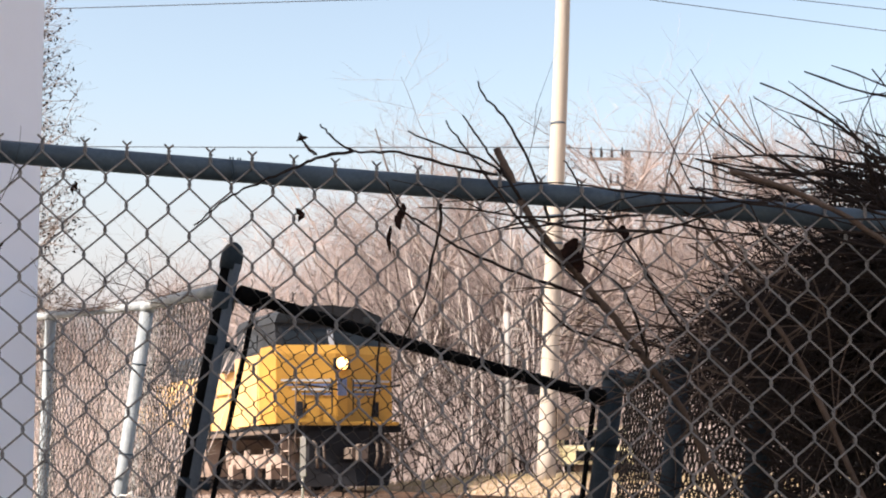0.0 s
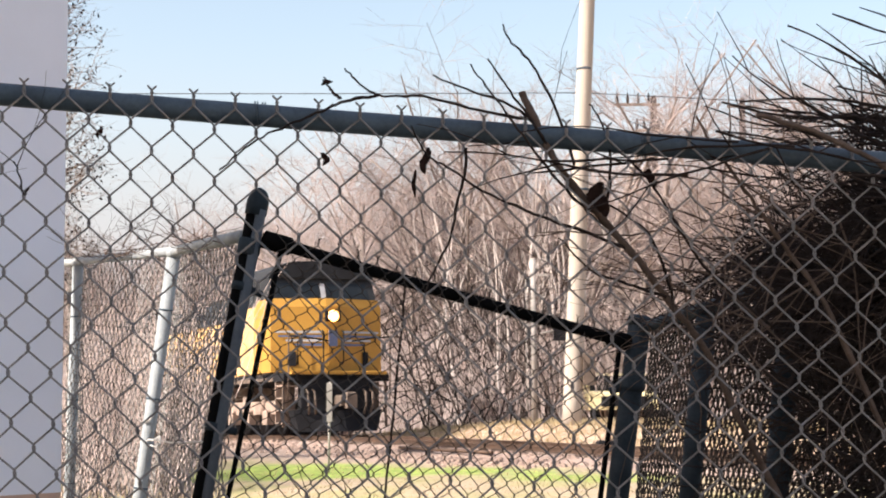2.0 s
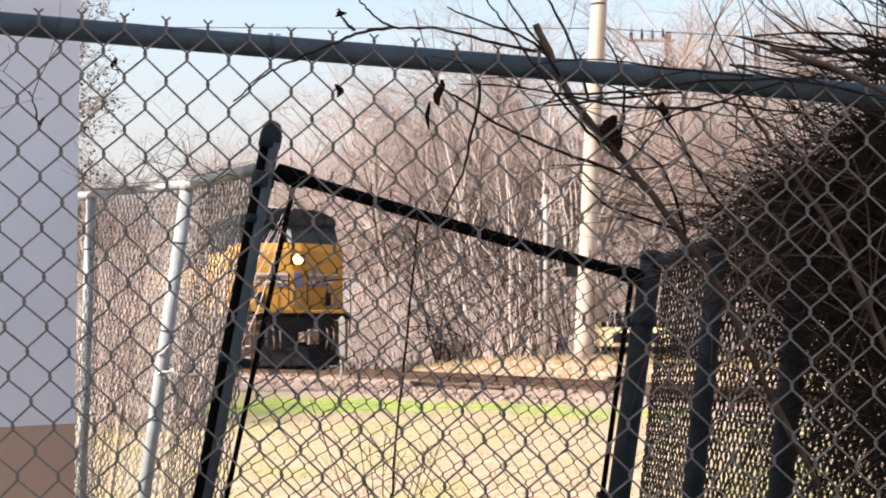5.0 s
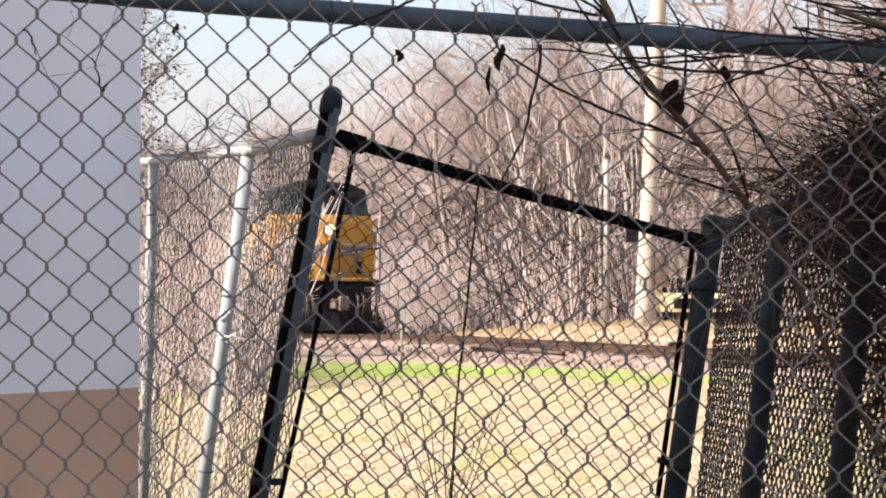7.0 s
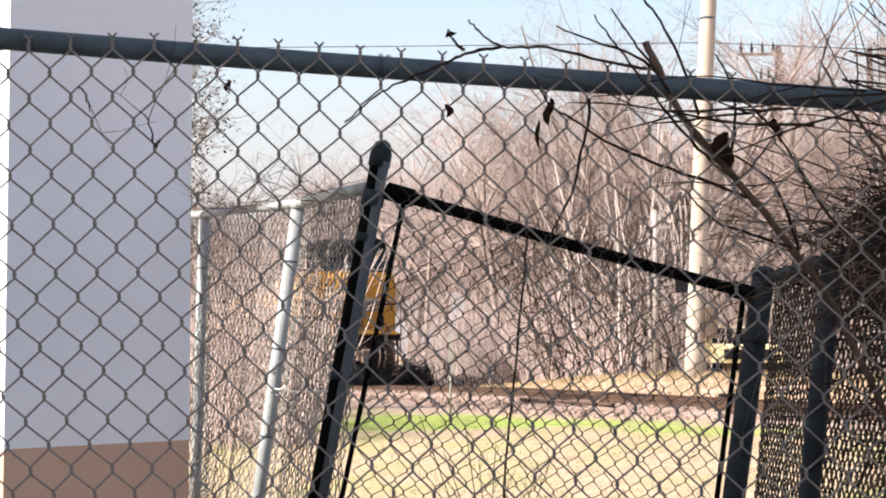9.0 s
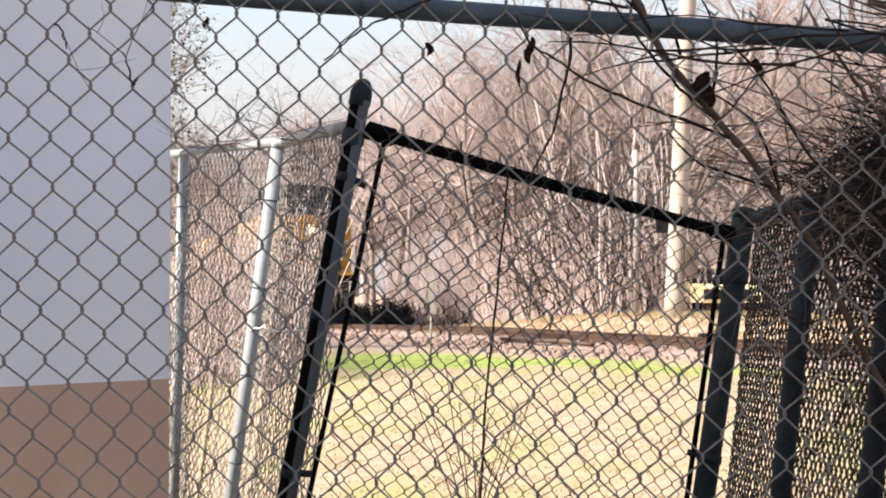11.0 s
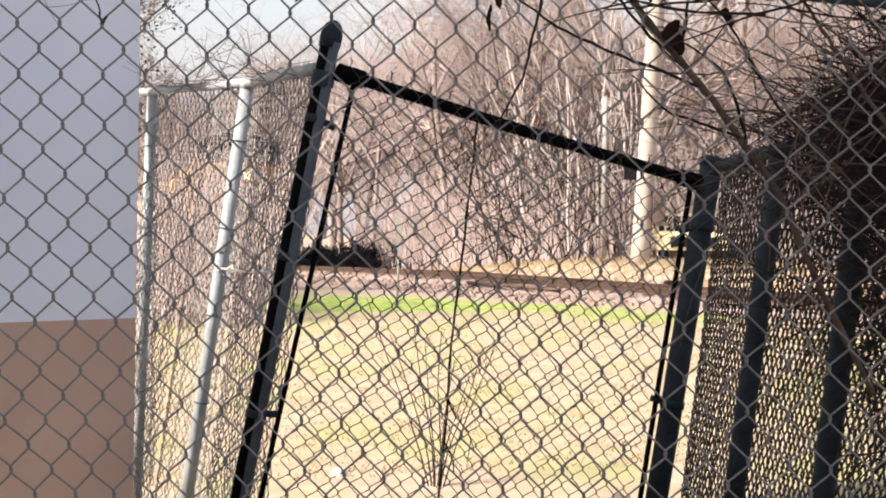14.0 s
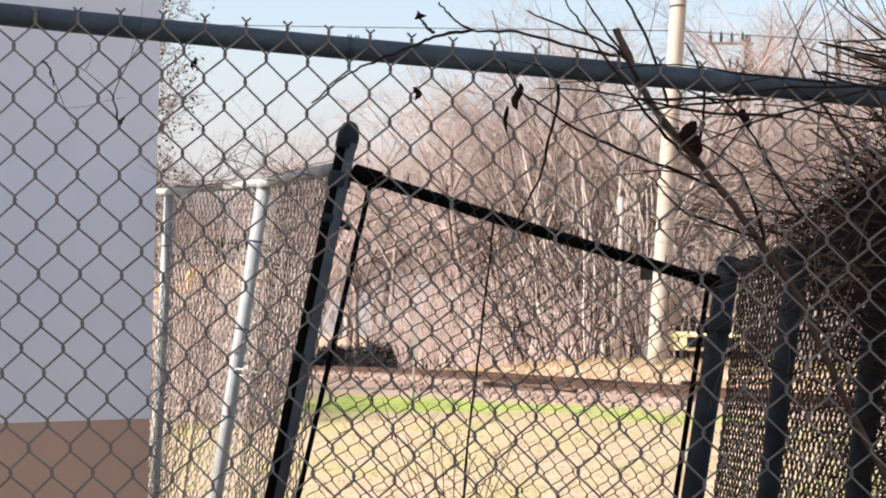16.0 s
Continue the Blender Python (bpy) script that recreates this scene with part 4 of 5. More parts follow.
def build_wood():
    rng = random.Random(11)
    kinds = [make_tree(s, h, r, sp, "trees of the wood") for s, h, r, sp in ((1, 12.4, 0.15, 0.55), (2, 11.6, 0.12, 0.5), (3, 13.4, 0.16, 0.6), (5, 9.8, 0.10, 0.6), (7, 10.8, 0.09, 0.45))]
    spots = []
    tries = 0
    while len(spots) < 115 and tries < 6000:
        tries += 1
        y = rng.uniform(52, 96)
        x = rng.uniform(-0.085 * y, 0.36 * y)
        n = (Vector((x, y)) - TRACK).dot(ACROSS)
        if n < 6.5 or (x < 0.02 * y and y < 58) or any((x - a) ** 2 + (y - b) ** 2 < 1.8 for a, b in spots):
            continue
        spots.append((x, y))
    for i, (x, y) in enumerate(spots):
        k = kinds[i % 5]
        s = rng.uniform(0.82, 1.12)
        m = pose(x, y, ground_z(x, y), rng.uniform(-3, 3), rng.uniform(-3, 3), rng.uniform(0, 360))
        if i < 5:
            k.matrix_basis = m
        else:
            copy_thing(k, m)
    # younger trees where the wood thins out along the track
    n_low = 0
    while n_low < 26:
        y = rng.uniform(78, 112)
        x = rng.uniform(-0.21, -0.07) * y
        if (Vector((x, y)) - TRACK).dot(ACROSS) < 5.5:
            continue
        n_low += 1
        young = copy_thing(kinds[3 + n_low % 2], pose(x, y, ground_z(x, y), 0, 0, rng.uniform(0, 360)) @ Matrix.Scale(rng.uniform(0.45, 0.68), 4))
        tagged(young, "young bare tree beside the track", "tree", "young trees by the track")
    # the wood goes on far down the line, tall and pale
    for k in range(46):
        y = rng.uniform(128, 190)
        x = rng.uniform(-0.25, 0.02) * y
        far = copy_thing(kinds[k % 5], pose(x, y, 1.5, 0, 0, rng.uniform(0, 360)) @ Matrix.Scale(rng.uniform(1.2, 1.75), 4))
        tagged(far, "distant tall bare tree down the line", "tree", "distant trees down the line")
    # undergrowth: thickets of thin stems
    for j in range(5):
        u = Mesh()
        for _ in range(1500):
            y = rng.uniform(50 + 3 * j, 56 + 5 * j)
            x = rng.uniform(-0.05 * y, 0.3 * y)
            n = (Vector((x, y)) - TRACK).dot(ACROSS)
            if n < 6:
                continue
            p = Vector((x, y, ground_z(x, y) - 0.05))
            h = rng.uniform(1.0, 4.5)
            d = Vector((rng.uniform(-0.35, 0.35), rng.uniform(-0.3, 0.3), 1))
            q = p + d * h * 0.5
            e = q + (d + Vector((rng.uniform(-0.4, 0.4), 0, 0))) * h * 0.5
            u.tube([p, q, e], [0.022, 0.015, 0.006], 3, cap=False)
            for _ in range(3):
                o = p.lerp(e, rng.uniform(0.3, 0.9))
                u.twig(o, o + Vector((rng.uniform(-0.7, 0.7), rng.uniform(-0.4, 0.4), rng.uniform(0.1, 0.9))), 0.009, 0.004)
        tagged(new("undergrowth", u.data("undergrowth", TWIG)), "dense leafless undergrowth of thin pale stems", "undergrowth", kind="stuff")


def wander(m, p, d, length, r, rng, forks=2, droop=0.0, seg=0.05, wild=0.22):
    """A crooked cane with nodes and side shoots."""
    p, d = Vector(p), Vector(d).normalized()
    n = max(3, int(length / seg))
    pts, rr = [p.copy()], [r]
    for i in range(n):
        d = (d + Vector((rng.uniform(-1, 1), rng.uniform(-1, 1) * 0.6, rng.uniform(-1, 1))) * wild + Vector((0, 0, -droop))).normalized()
        p = p + d * seg
        pts.append(p.copy())
        rr.append(r * (1 - 0.6 * (i + 1) / n) * (1.4 if i % 3 == 2 else 1.0))
    m.tube(pts, rr, 5, cap=False)
    for _ in range(forks):
        i = rng.randrange(1, n)
        wander(m, pts[i], d + Vector((rng.uniform(-1.2, 1.2), rng.uniform(-0.5, 0.5), rng.uniform(-0.9, 1.2))) * (wild / 0.22), length * rng.uniform(0.3, 0.55), r * 0.6, rng, forks - 1, droop, seg, wild)


def build_left_tree():
    """Tree with small clinging leaves behind the building."""
    rng = random.Random(21)
    x0, y0 = -6.75, 34.0
    z0 = ground_z(x0, y0)
    t = thing("tree", (x0, y0, z0), "bare tree with small brown leaves still clinging", "tree")
    trunk, twigs, m = Mesh(), Mesh(), Mesh()
    trunk.tube([(x0 + 0.06 * math.sin(h), y0, z0 - 0.1 + h) for h in np.linspace(0, 10.6, 12)], [0.13 - 0.0095 * k for k in range(12)], 8, cap=False)
    for _ in range(250):
        h = rng.uniform(1.8, 10.4)
        reach = max(0.5, 2.0 - abs(h - 6.4) * 0.26) * rng.uniform(0.6, 1.0)
        a = rng.uniform(0, 6.28)
        wander(twigs, (x0, y0, z0 + h), (math.cos(a), math.sin(a), rng.uniform(0.1, 0.9)), reach, 0.013, rng, 3, -0.02, 0.16, 0.26)
    part("trunk", trunk, BARK, t)
    part("crown", twigs, BARK, t)
    for _ in range(6500):
        c = twigs.v[rng.randrange(len(twigs.v))] + Vector((rng.uniform(-1, 1), rng.uniform(-1, 1), rng.uniform(-1.4, 0.4))) * 0.05
        a, b = Vector((rng.uniform(-1, 1), rng.uniform(-1, 1), rng.uniform(-1, 1))).normalized() * 0.042, Vector((rng.uniform(-1, 1), rng.uniform(-1, 1), rng.uniform(-1, 1))).normalized() * 0.024
        k = len(m.v)
        m.v += [c - a, c + b, c + a, c - b]
        m.f.append((k, k + 1, k + 2, k + 3))
        m.smooth.append(False)
    tagged(part("leaves", m, LEAF, t), kind="stuff")
    # low scrub further along the fence
    s = Mesh()
    for _ in range(900):
        y = rng.uniform(24, 40)
        x = rng.uniform(-0.19 * y, -0.105 * y)
        if (Vector((x, y)) - TRACK).dot(ACROSS) > -3.4:
            continue
        p = Vector((x, y, ground_z(x, y) - 0.05))
        h = rng.uniform(0.8, 3.4)
        e = p + Vector((rng.uniform(-0.5, 0.5) * h, rng.uniform(-0.3, 0.3), h))
        q = p.lerp(e, 0.5) + Vector((rng.uniform(-0.2, 0.2), 0, 0.2))
        s.tube([p, q, e], [0.014, 0.010, 0.004], 3, cap=False)
        for _ in range(3):
            o = p.lerp(e, rng.uniform(0.3, 0.95))
            s.twig(o, o + Vector((rng.uniform(-0.6, 0.6), rng.uniform(-0.3, 0.3), rng.uniform(0, 0.5))), 0.006, 0.003)
    tagged(new("scrub", s.data("scrub", TWIG)), "leafless pale scrub beyond the side fence", "scrub", kind="stuff")


def build_brush():
    """Low dark shrubs beside the track."""
    rng = random.Random(14)
    for (x, y), w, h in (((-3.3, 67.0), 2.0, 1.15), ((-0.6, 65.5), 1.3, 0.45), ((-5.2, 69.5), 1.8, 0.95)):
        z = ground_z(x, y)
        f = thing("shrub", (x, y, z), "low dark shrub beside the track", "shrub", "dark shrubs")
        st, lv = Mesh(), Mesh()
        for _ in range(160):
            a, e = rng.uniform(0, 6.28), rng.uniform(0.0, 1.5)
            d = Vector((math.cos(a) * math.cos(e) * w, math.sin(a) * math.cos(e) * w, math.sin(e) * h)) * rng.uniform(0.55, 1.08)
            o = Vector((x, y, z))
            st.tube([o, o + d * 0.5 + Vector((0, 0, 0.1)), o + d], [0.02, 0.012, 0.005], 3, cap=False)
            for _ in range(60):
                c = o + d * rng.uniform(0.35, 1.03) + Vector((rng.uniform(-1, 1), rng.uniform(-1, 1), rng.uniform(-0.6, 0.8))) * 0.14
                p, q = (Vector((rng.uniform(-1, 1), rng.uniform(-1, 1), rng.uniform(-1, 1))).normalized() * r for r in (0.065, 0.03))
                k = len(lv.v)
                lv.v += [c - p, c + q, c + p, c - q]
                lv.f.append((k, k + 1, k + 2, k + 3))
                lv.smooth.append(False)
        part("stems", st, CANE, f)
        part("foliage", lv, BRUSH, f)


build_wood()
build_left_tree()
build_brush()


# ---- vines and twigs on the fences ----
def cane(m, pts, r0, r1, rng, shoots=2):
    """A cane through a few bends, smoothed, with knots."""
    pts = [Vector(p) for p in pts]
    out = []
    for i in range(len(pts) - 1):
        a, b, c, d = pts[max(i - 1, 0)], pts[i], pts[i + 1], pts[min(i + 2, len(pts) - 1)]
        for k in range(6):
            t = k / 6
            out.append(0.5 * ((2 * b) + (c - a) * t + (2 * a - 5 * b + 4 * c - d) * t * t + (3 * b - a - 3 * c + d) * t ** 3))
    out.append(pts[-1])
    n = len(out)
    m.tube([p + Vector((rng.uniform(-1, 1), 0, rng.uniform(-1, 1))) * 0.0015 for p in out], [(r0 + (r1 - r0) * i / n) * (1.2 if i % 5 == 4 else 1) for i in range(n)], 7, cap=True)
    for _ in range(shoots):
        i = rng.randrange(n // 3, n - 1)
        d = (out[i + 1] - out[i]).normalized()
        wander(m, out[i], d + Vector((rng.uniform(-0.9, 0.9), rng.uniform(-0.3, 0.3), rng.uniform(-0.5, 0.9))), rng.uniform(0.08, 0.22), r1 * 0.9, rng, 1, seg=0.03)


def build_vine():
    rng = random.Random(33)
    f = thing("vine", (0.95, 3.0, 0.0), "tangled leafless dark vine climbing the fence", "vine")
    stem = Mesh()
    cane(stem, [(0.729, 2.759, 1.351), (0.633, 2.724, 1.521), (0.550, 2.679, 1.678), (0.496, 2.657, 1.750), (0.417, 2.614, 1.842), (0.363, 2.592, 1.898), (0.298, 2.550, 1.965), (0.263, 2.547, 2.033), (0.238, 2.546, 2.087)], 0.0052, 0.0060, rng, 0)
    part("main_stem", stem, CANE_L, f, "thick brown main stem")
    stem2 = Mesh()
    cane(stem2, [(0.838, 2.624, 1.506), (0.722, 2.596, 1.754), (0.663, 2.594, 1.840), (0.601, 2.571, 1.922), (0.543, 2.549, 1.994), (0.513, 2.547, 2.050)], 0.0048, 0.0016, rng, 0)
    part("main_stem", stem2, CANE_L, f)
    stem3 = Mesh()
    cane(stem3, [(0.600, 2.515, 2.046), (0.690, 2.512, 2.018), (0.770, 2.508, 1.978), (0.850, 2.506, 1.925), (0.930, 2.505, 1.86), (0.99, 2.505, 1.80)], 0.0042, 0.0046, rng, 0)
    part("main_stem", stem3, CANE_L, f)
    # canes that arch over the top rail
    for row in (((0.365, 2.592, 1.884), (0.293, 2.540, 1.944), (0.238, 2.508, 2.009), (0.187, 2.516, 2.080), (0.157, 2.524, 2.125)),
                ((0.304, 2.560, 1.964), (0.248, 2.527, 2.043), (0.214, 2.526, 2.090), (0.184, 2.524, 2.135)),
                ((0.278, 2.558, 2.017), (0.223, 2.536, 2.062), (0.153, 2.536, 2.088), (0.098, 2.535, 2.110)),
                ((0.321, 2.559, 1.973), (0.294, 2.547, 2.050), (0.255, 2.544, 2.129), (0.220, 2.543, 2.168), (0.211, 2.552, 2.193)),
                ((0.260, 2.557, 2.043), (0.187, 2.517, 2.049), (0.082, 2.496, 2.069), (0.014, 2.486, 2.069), (-0.021, 2.485, 2.095), (-0.036, 2.485, 2.110)),
                ((0.014, 2.486, 2.069), (-0.037, 2.477, 2.058), (-0.071, 2.467, 2.041), (-0.122, 2.458, 2.018), (-0.176, 2.449, 1.989), (-0.221, 2.440, 1.947)),
                ((0.367, 2.572, 1.895), (0.377, 2.549, 1.972), (0.364, 2.547, 2.033), (0.345, 2.546, 2.068)),
                ((0.417, 2.614, 1.844), (0.276, 2.552, 1.889), (0.188, 2.531, 1.921), (0.126, 2.520, 1.960), (0.087, 2.509, 1.983), (0.065, 2.488, 2.023)),
                ((-0.042, 2.486, 2.064), (-0.053, 2.486, 2.072), (-0.062, 2.486, 2.086), (-0.067, 2.485, 2.096)),
                ((0.151, 2.529, 1.995), (0.144, 2.530, 1.943), (0.122, 2.533, 1.852), (0.094, 2.545, 1.796), (0.084, 2.546, 1.766)),
                ((0.496, 2.657, 1.748), (0.450, 2.593, 1.853), (0.405, 2.592, 1.898), (0.332, 2.571, 1.930)),
                ((0.475, 2.636, 1.771), (0.408, 2.615, 1.792), (0.352, 2.595, 1.809), (0.299, 2.593, 1.862)),
                ((0.651, 2.657, 1.723), (0.538, 2.634, 1.821), (0.450, 2.590, 1.942), (0.389, 2.569, 1.997), (0.304, 2.558, 2.017))):
        c = Mesh()
        cane(c, row, 0.0027, 0.0011, rng, 0)
        part("cane", c, CANE, f)
    # the thicket: many crooked canes over the side fence
    t = Mesh()
    for k in range(800):
        if k % 6 < 1:
            y = rng.uniform(3.0, 4.2)
            x = 1.0 + rng.uniform(-0.03, 0.33)
            z = 1.76 + rng.uniform(-0.08, 0.07)
        else:
            y = rng.uniform(2.68, 3.4)
            x = rng.uniform(0.94, 1.42)
            z = 1.64 + 0.45 * (x - 0.72) + rng.uniform(0.0, 0.24)
        wander(t, (x, y, z), (rng.uniform(-1.0, 0.7), rng.uniform(-0.5, 0.5), rng.uniform(-0.4, 0.3)), rng.uniform(0.18, 0.33), rng.uniform(0.0022, 0.0042), rng, 2, 0.01)
    for _ in range(230):
        y = rng.uniform(2.78, 3.4)
        wander(t, (y * rng.uniform(0.29, 0.37), y, rng.uniform(1.3, 1.95)), (rng.uniform(-0.7, 0.7), rng.uniform(-0.3, 0.5), rng.uniform(-0.9, 0.4)), rng.uniform(0.18, 0.34), rng.uniform(0.002, 0.0036), rng, 2, 0.01)
    for _ in range(170):
        y = rng.uniform(2.8, 4.0)
        wander(t, (y * rng.uniform(0.255, 0.34), y, 1.6 + y * rng.uniform(0.055, 0.115)), (rng.uniform(-0.9, 0.6), rng.uniform(-0.3, 0.4), rng.uniform(-0.6, 0.2)), rng.uniform(0.16, 0.30), rng.uniform(0.002, 0.0036), rng, 2, 0.01)
    tagged(part("thicket", t, CANE, f, "dense dark tangle of dry canes"), kind="stuff")
    # long free shoots above the rail
    for _ in range(46):
        s = Mesh()
        x0, z0 = rng.uniform(0.98, 1.36), rng.uniform(1.90, 2.14)
        wander(s, (x0, rng.uniform(2.66, 3.0), z0), (rng.uniform(-1.2, -0.5), rng.uniform(-0.2, 0.2), rng.uniform(-0.1, 0.34)), rng.uniform(0.22, 0.42), rng.uniform(0.0030, 0.0046), rng, 2, 0.0, 0.04, 0.15)
        part("shoot", s, CANE, f)
    # thin canes that wind along the top rail
    for _ in range(16):
        s = Mesh()
        x0 = rng.uniform(0.30, 1.0)
        wander(s, (x0, 2.525 + rng.uniform(-0.02, 0.03), 2.02 - 0.08 * x0 + rng.uniform(-0.04, 0.05)), (rng.choice((-1, -1, 0.6)), rng.uniform(-0.1, 0.1), rng.uniform(-0.25, 0.12)), rng.uniform(0.18, 0.36), rng.uniform(0.0018, 0.003), rng, 1, 0.004, 0.05, 0.15)
        part("cane", s, CANE, f)
    for _ in range(26):
        s = Mesh()
        wander(s, (rng.uniform(0.45, 0.85), 2.6 + rng.uniform(0, 0.2), rng.uniform(1.72, 1.95)), (rng.uniform(-1, 0.2), rng.uniform(-0.1, 0.1), rng.uniform(-0.7, 0.4)), rng.uniform(0.2, 0.4), rng.uniform(0.0014, 0.0024), rng, 2, 0.01, 0.05)
        part("cane", s, CANE_L, f)
    # hanging canes in the lower part
    h = Mesh()
    for k in range(500):
        y = rng.uniform(2.68, 4.6) if k % 3 else rng.uniform(2.66, 3.3)
        x = 0.99 + 0.16 * abs(rng.gauss(0, 1)) + max(0.0, 3.2 - y) * 0.1
        if x < 0.265 * y and k % 5 < 3:
            continue
        wander(h, (x, y, 1.74 - 0.34 * abs(rng.gauss(0, 1))), (rng.uniform(-0.5, 0.5), rng.uniform(-0.3, 0.3), rng.uniform(-1, 0.6)), rng.uniform(0.25, 0.5), rng.uniform(0.0014, 0.0028), rng, 2, 0.02)
    tagged(part("dangling_tangle", h, CANE, f), kind="stuff")


def crumpled(name, at, w, h, material, label, seed, category="leaf"):
    """A shrivelled leaf or leaf bundle, folded along its length."""
    rng = random.Random(seed)
    at = Vector(at)
    m = Mesh()
    rings = []
    for i in range(7):
        t = i / 6
        r = w * 0.5 * math.sin(math.pi * min(0.12 + t * 0.85, 1)) * rng.uniform(0.7, 1.15)
        c = at + Vector((w * 0.25 * math.sin(5 * t + seed), rng.uniform(-0.003, 0.003), -h * t))
        rings.append([c + Vector((r * math.cos(a) * rng.uniform(0.7, 1.1), 0.35 * r * math.sin(a), 0.15 * r * rng.uniform(-1, 1))) for a in np.linspace(0, 5.4, 7)])
    m.loft(rings)
    return tagged(new(name, m.data(name, material)), label, category, "dead leaves on the fence")


def build_leaves():
    crumpled("dead_leaf", (0.087, 2.519, 1.995), 0.017, 0.042, LEAF, "shrivelled dark leaf caught on the fence", 1)
    crumpled("dead_leaf", (0.070, 2.520, 1.960), 0.008, 0.044, LEAF, "thin curled leaf hanging on the fence", 2)
    crumpled("dead_leaf", (0.360, 2.550, 1.945), 0.034, 0.055, LEAF, "dark leaf clump lodged on the stem", 3)
    crumpled("dead_leaf", (0.443, 2.570, 1.968), 0.020, 0.032, LEAF, "rounded dry leaf hanging on the fence", 4)
    crumpled("dead_leaf", (-0.067, 2.489, 1.982), 0.016, 0.02, LEAF, "small dry leaf curl on a wire", 5)
    crumpled("dead_leaf", (-0.066, 2.485, 2.094), 0.017, 0.010, LEAF, "small dry leaf on a twig tip", 6)
    crumpled("dead_leaf", (-0.412, 2.533, 2.029), 0.010, 0.02, LEAF, "small dry leaf on a wire", 7)
    rng = random.Random(5)
    f = thing("dry_twig", (-0.500, 2.411, 1.914), "thin dry twig caught in the mesh", "twig", "twigs in the fence")
    m = Mesh()
    cane(m, [(-0.493, 2.411, 1.918), (-0.500, 2.411, 1.910), (-0.506, 2.410, 1.936), (-0.514, 2.410, 1.956)], 0.0018, 0.0009, rng, 2)
    part("stem", m, CANE, f)
    f = thing("dry_twig", (-0.600, 2.389, 1.989), "thin dry twig caught in the mesh", "twig", "twigs in the fence")
    m = Mesh()
    cane(m, [(-0.610, 2.389, 1.996), (-0.600, 2.389, 1.988), (-0.596, 2.389, 1.973), (-0.591, 2.390, 1.958)], 0.0015, 0.0008, rng, 1)
    part("stem", m, CANE, f)


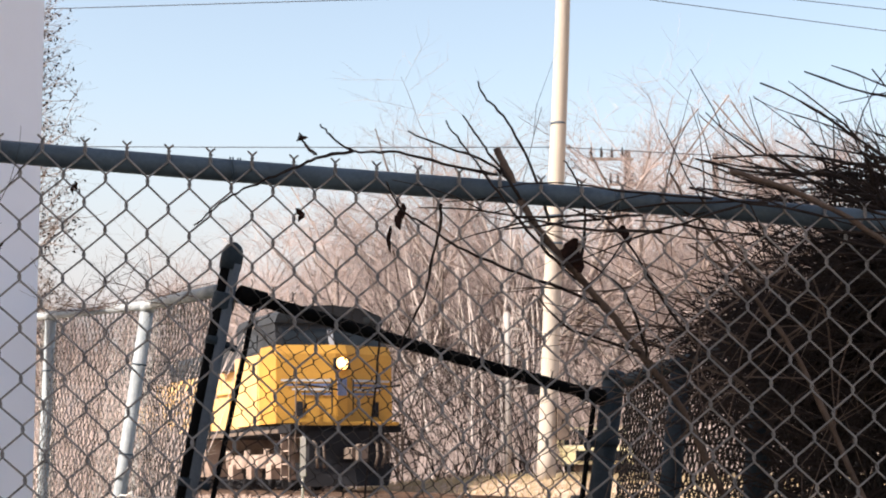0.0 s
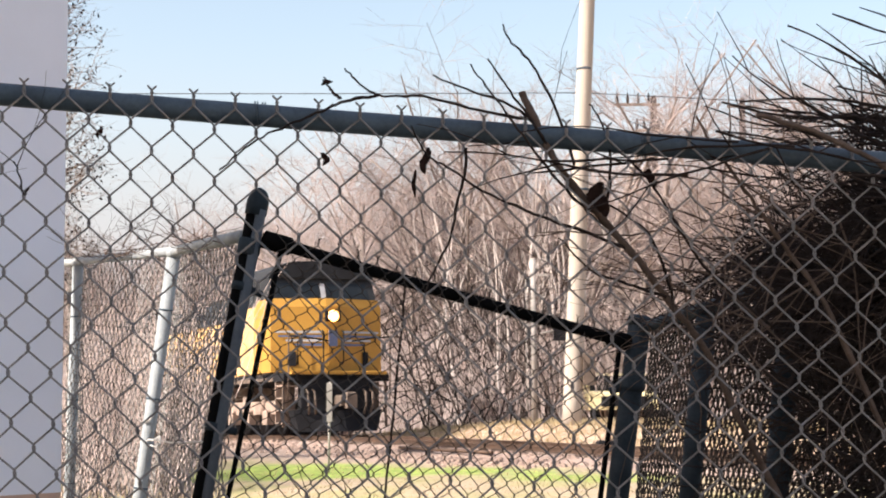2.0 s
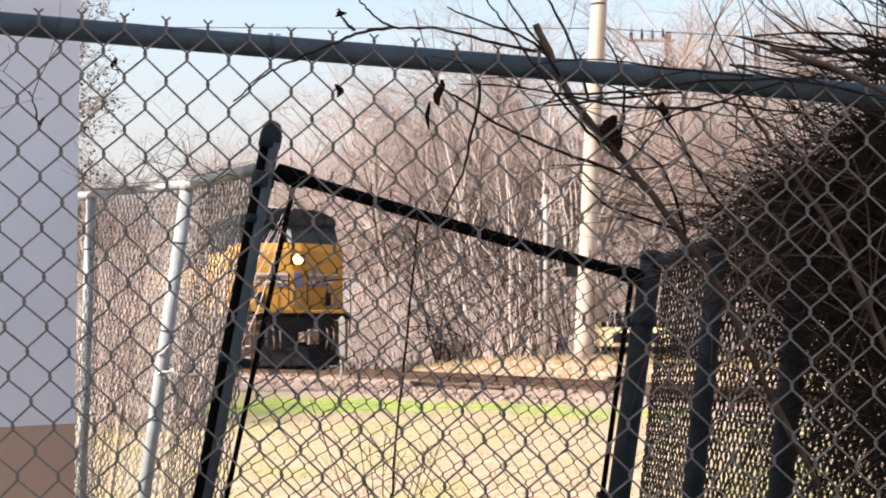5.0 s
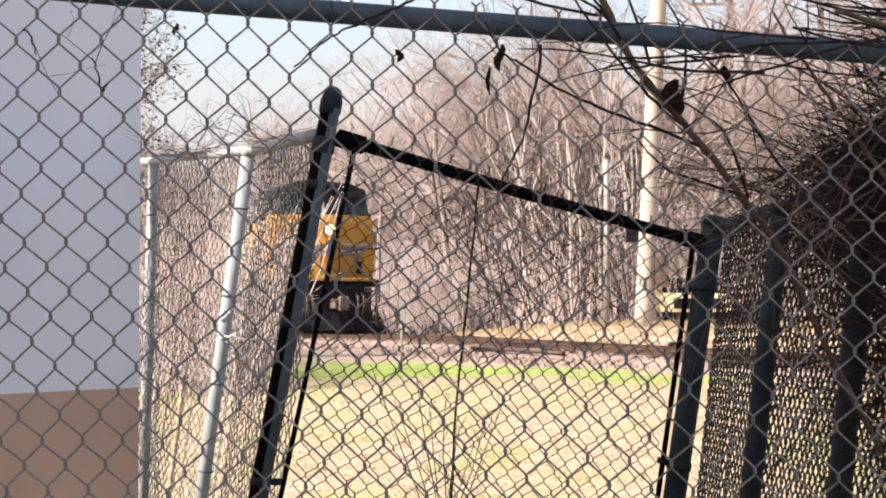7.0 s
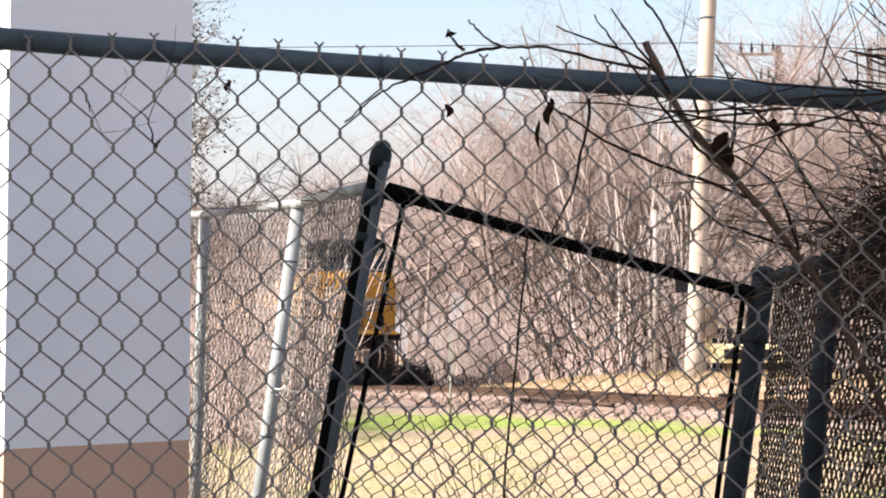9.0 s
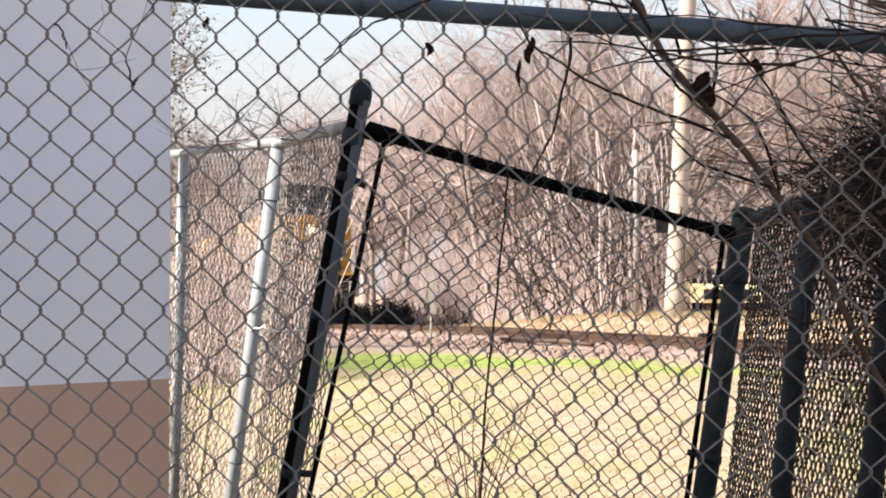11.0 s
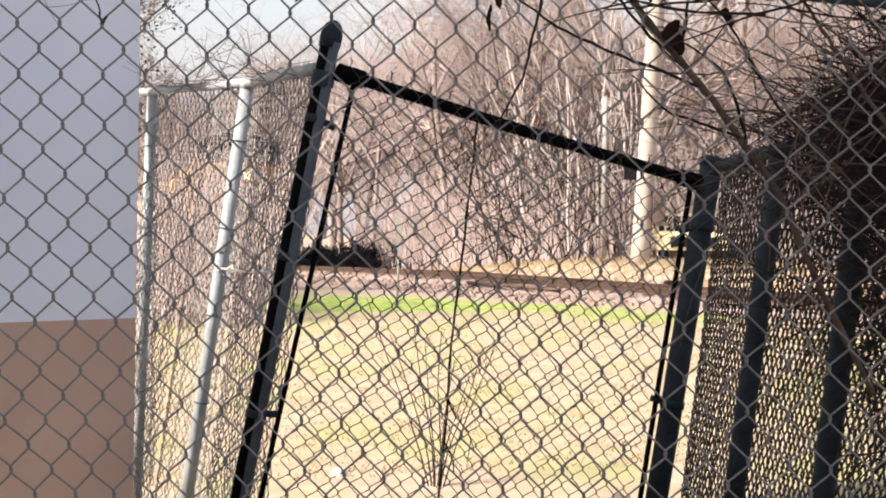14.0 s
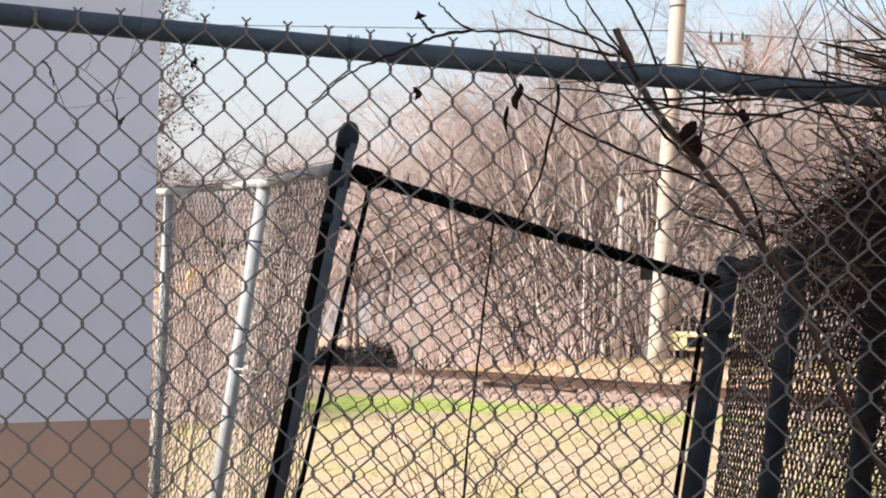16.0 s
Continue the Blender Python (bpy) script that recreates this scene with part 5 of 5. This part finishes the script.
def build_weeds():
    """Thin dry stems behind the second fence, and one long stem hanging from its rail."""
    rng = random.Random(41)
    f = thing("dry_weed", (0.0, 10.1, 0.0), "tall branching dry weed standing on the lawn", "weed")
    for dx, dy, h in ((-0.44, 0.0, 1.22), (-0.30, 0.1, 1.0), (-0.16, -0.1, 1.15), (-0.08, 0.1, 0.92), (0.02, 0.0, 1.05), (0.10, -0.1, 0.86), (0.19, 0.1, 0.72), (0.38, 0.0, 1.02), (0.27, -0.1, 0.95)):
        m = Mesh()
        cane(m, [(dx * 0.05, 10.1, -0.02), (dx * 0.28 + rng.uniform(-0.02, 0.02), 10.1 + dy * 0.3, h * 0.3), (dx * 0.62 + rng.uniform(-0.03, 0.03), 10.1 + dy * 0.7, h * 0.66), (dx, 10.1 + dy, h)], 0.0048, 0.0018, rng, 5)
        part("stem", m, CANE, f)
    scrap = Mesh()
    scrap.loft([[Vector((-0.62 + 0.055 * k * math.cos(q) * rng.uniform(0.8, 1.15), 10.6 + 0.04 * k * math.sin(q), ground_z(-0.62, 10.6) + z)) for q in np.linspace(0, 5.5, 8)] for k, z in ((0.9, 0.0), (1.0, 0.02), (0.55, 0.05))])
    tagged(new("paper_scrap", scrap.data("paper_scrap", PAPER)), "crumpled white paper scrap on the lawn", "litter")
    f = thing("hanging_stem", (0.101, 4.842, 1.940), "long dark dry stem hanging from the rail", "stem")
    m = Mesh()
    cane(m, [(0.105, 4.871, 1.955), (0.090, 4.876, 1.792), (0.064, 4.905, 1.525), (0.037, 4.914, 1.257), (0.023, 4.922, 0.989), (-0.007, 4.933, 0.654)], 0.0034, 0.0036, rng, 2)
    part("stem", m, CANE, f)
    # pale straight stems among them
    m = Mesh()
    for i in range(46):
        y = rng.uniform(49.5, 57)
        x = rng.uniform(0.02, 0.125) * y
        if (Vector((x, y)) - TRACK).dot(ACROSS) < 5.8:
            continue
        wander(m, (x, y, ground_z(x, y)), (rng.uniform(-0.12, 0.12), 0, 1.3), rng.uniform(4.5, 8.0), rng.uniform(0.035, 0.07), rng, 2, -0.03, 0.6, 0.10)
    tagged(new("pale_stems", m.data("pale_stems", PALE_BARK)), "pale grey young trunks at the wood's edge", "saplings", kind="stuff")
    # dark saplings in front of the wood
    m = Mesh()
    for i in range(120):
        y = rng.uniform(48.5, 56)
        x = rng.uniform(-0.01, 0.115) * y
        if (Vector((x, y)) - TRACK).dot(ACROSS) < 5.5:
            continue
        wander(m, (x, y, ground_z(x, y)), (rng.uniform(-0.5, 0.5), 0, 1.3), rng.uniform(3.0, 5.6), rng.uniform(0.02, 0.045), rng, 3, -0.02, 0.5)
    tagged(new("saplings", m.data("saplings", SAPL)), "slender dark saplings at the wood's edge", "saplings", kind="stuff")
    # old vine remains over the left side fence
    f = thing("vine_remains", (-1.0, 7.0, 2.1), "wispy dry vine remains on the side fence", "vine")
    m = Mesh()
    for i in range(34):
        t = rng.random()
        p = Vector((-0.42, 4.9, 2.09)).lerp(Vector((-1.5, 8.4, 2.32)), t)
        wander(m, p, (rng.uniform(-0.8, 0.8), rng.uniform(-0.4, 0.4), rng.uniform(-0.2, 0.5)), rng.uniform(0.12, 0.36), 0.0018, rng, 2, 0.04, 0.04)
    tagged(part("wisp", m, CANE_L, f), kind="stuff")


def build_grass():
    """Tufts of dry and green blades over the lawn."""
    rng = random.Random(55)
    m = Mesh()
    for _ in range(6000):
        y = 10.5 + 19 * rng.random() ** 1.2
        x = rng.uniform(-0.19, 0.24) * y
        p = Vector((x, y, ground_z(x, y) - 0.01))
        for _ in range(3):
            h = rng.uniform(0.02, 0.05)
            d = Vector((rng.uniform(-1, 1), rng.uniform(-1, 1), 0)) * 0.05
            k = len(m.v)
            m.v += [p + Vector((-0.006, 0, 0)), p + Vector((0.006, 0, 0)), p + d + Vector((0, 0, h))]
            m.f.append((k, k + 1, k + 2))
            m.smooth.append(False)
            p = p + Vector((rng.uniform(-0.06, 0.06), rng.uniform(-0.06, 0.06), 0))
    for _ in range(4000):
        q = on_track(rng.uniform(-16, 12), rng.uniform(3.0, 8.5), 0)
        p = Vector((q.x, q.y, ground_z(q.x, q.y) - 0.01))
        for _ in range(3):
            h = rng.uniform(0.05, 0.22)
            d = Vector((rng.uniform(-1, 1), rng.uniform(-1, 1), 0)) * 0.12
            k = len(m.v)
            m.v += [p + Vector((-0.012, 0, 0)), p + Vector((0.012, 0, 0)), p + d + Vector((0, 0, h))]
            m.f.append((k, k + 1, k + 2))
            m.smooth.append(False)
            p = p + Vector((rng.uniform(-0.15, 0.15), rng.uniform(-0.15, 0.15), 0))
    tagged(new("grass", m.data("grass", DRY)), "short dry straw-coloured grass blades", "grass", kind="stuff")


build_vine()
build_leaves()
build_weeds()
build_grass()


def motions():
    """The locomotive backs away along the track."""
    turn = math.degrees(math.atan2(HEAD.y, HEAD.x))
    rows = []
    for t, s in ((0, 0.0), (3.5, 4.77), (7.0, 9.75), (10.3, 14.4), (12.0, 16.9), (14.0, 19.95), (16.0, 23.2)):
        p = on_track(s, 0, RAIL_TOP)
        rows.append((t, pose(p.x, p.y, p.z, 0, -math.degrees(GRADE), turn)))
    walk(LOCO, rows)


motions()
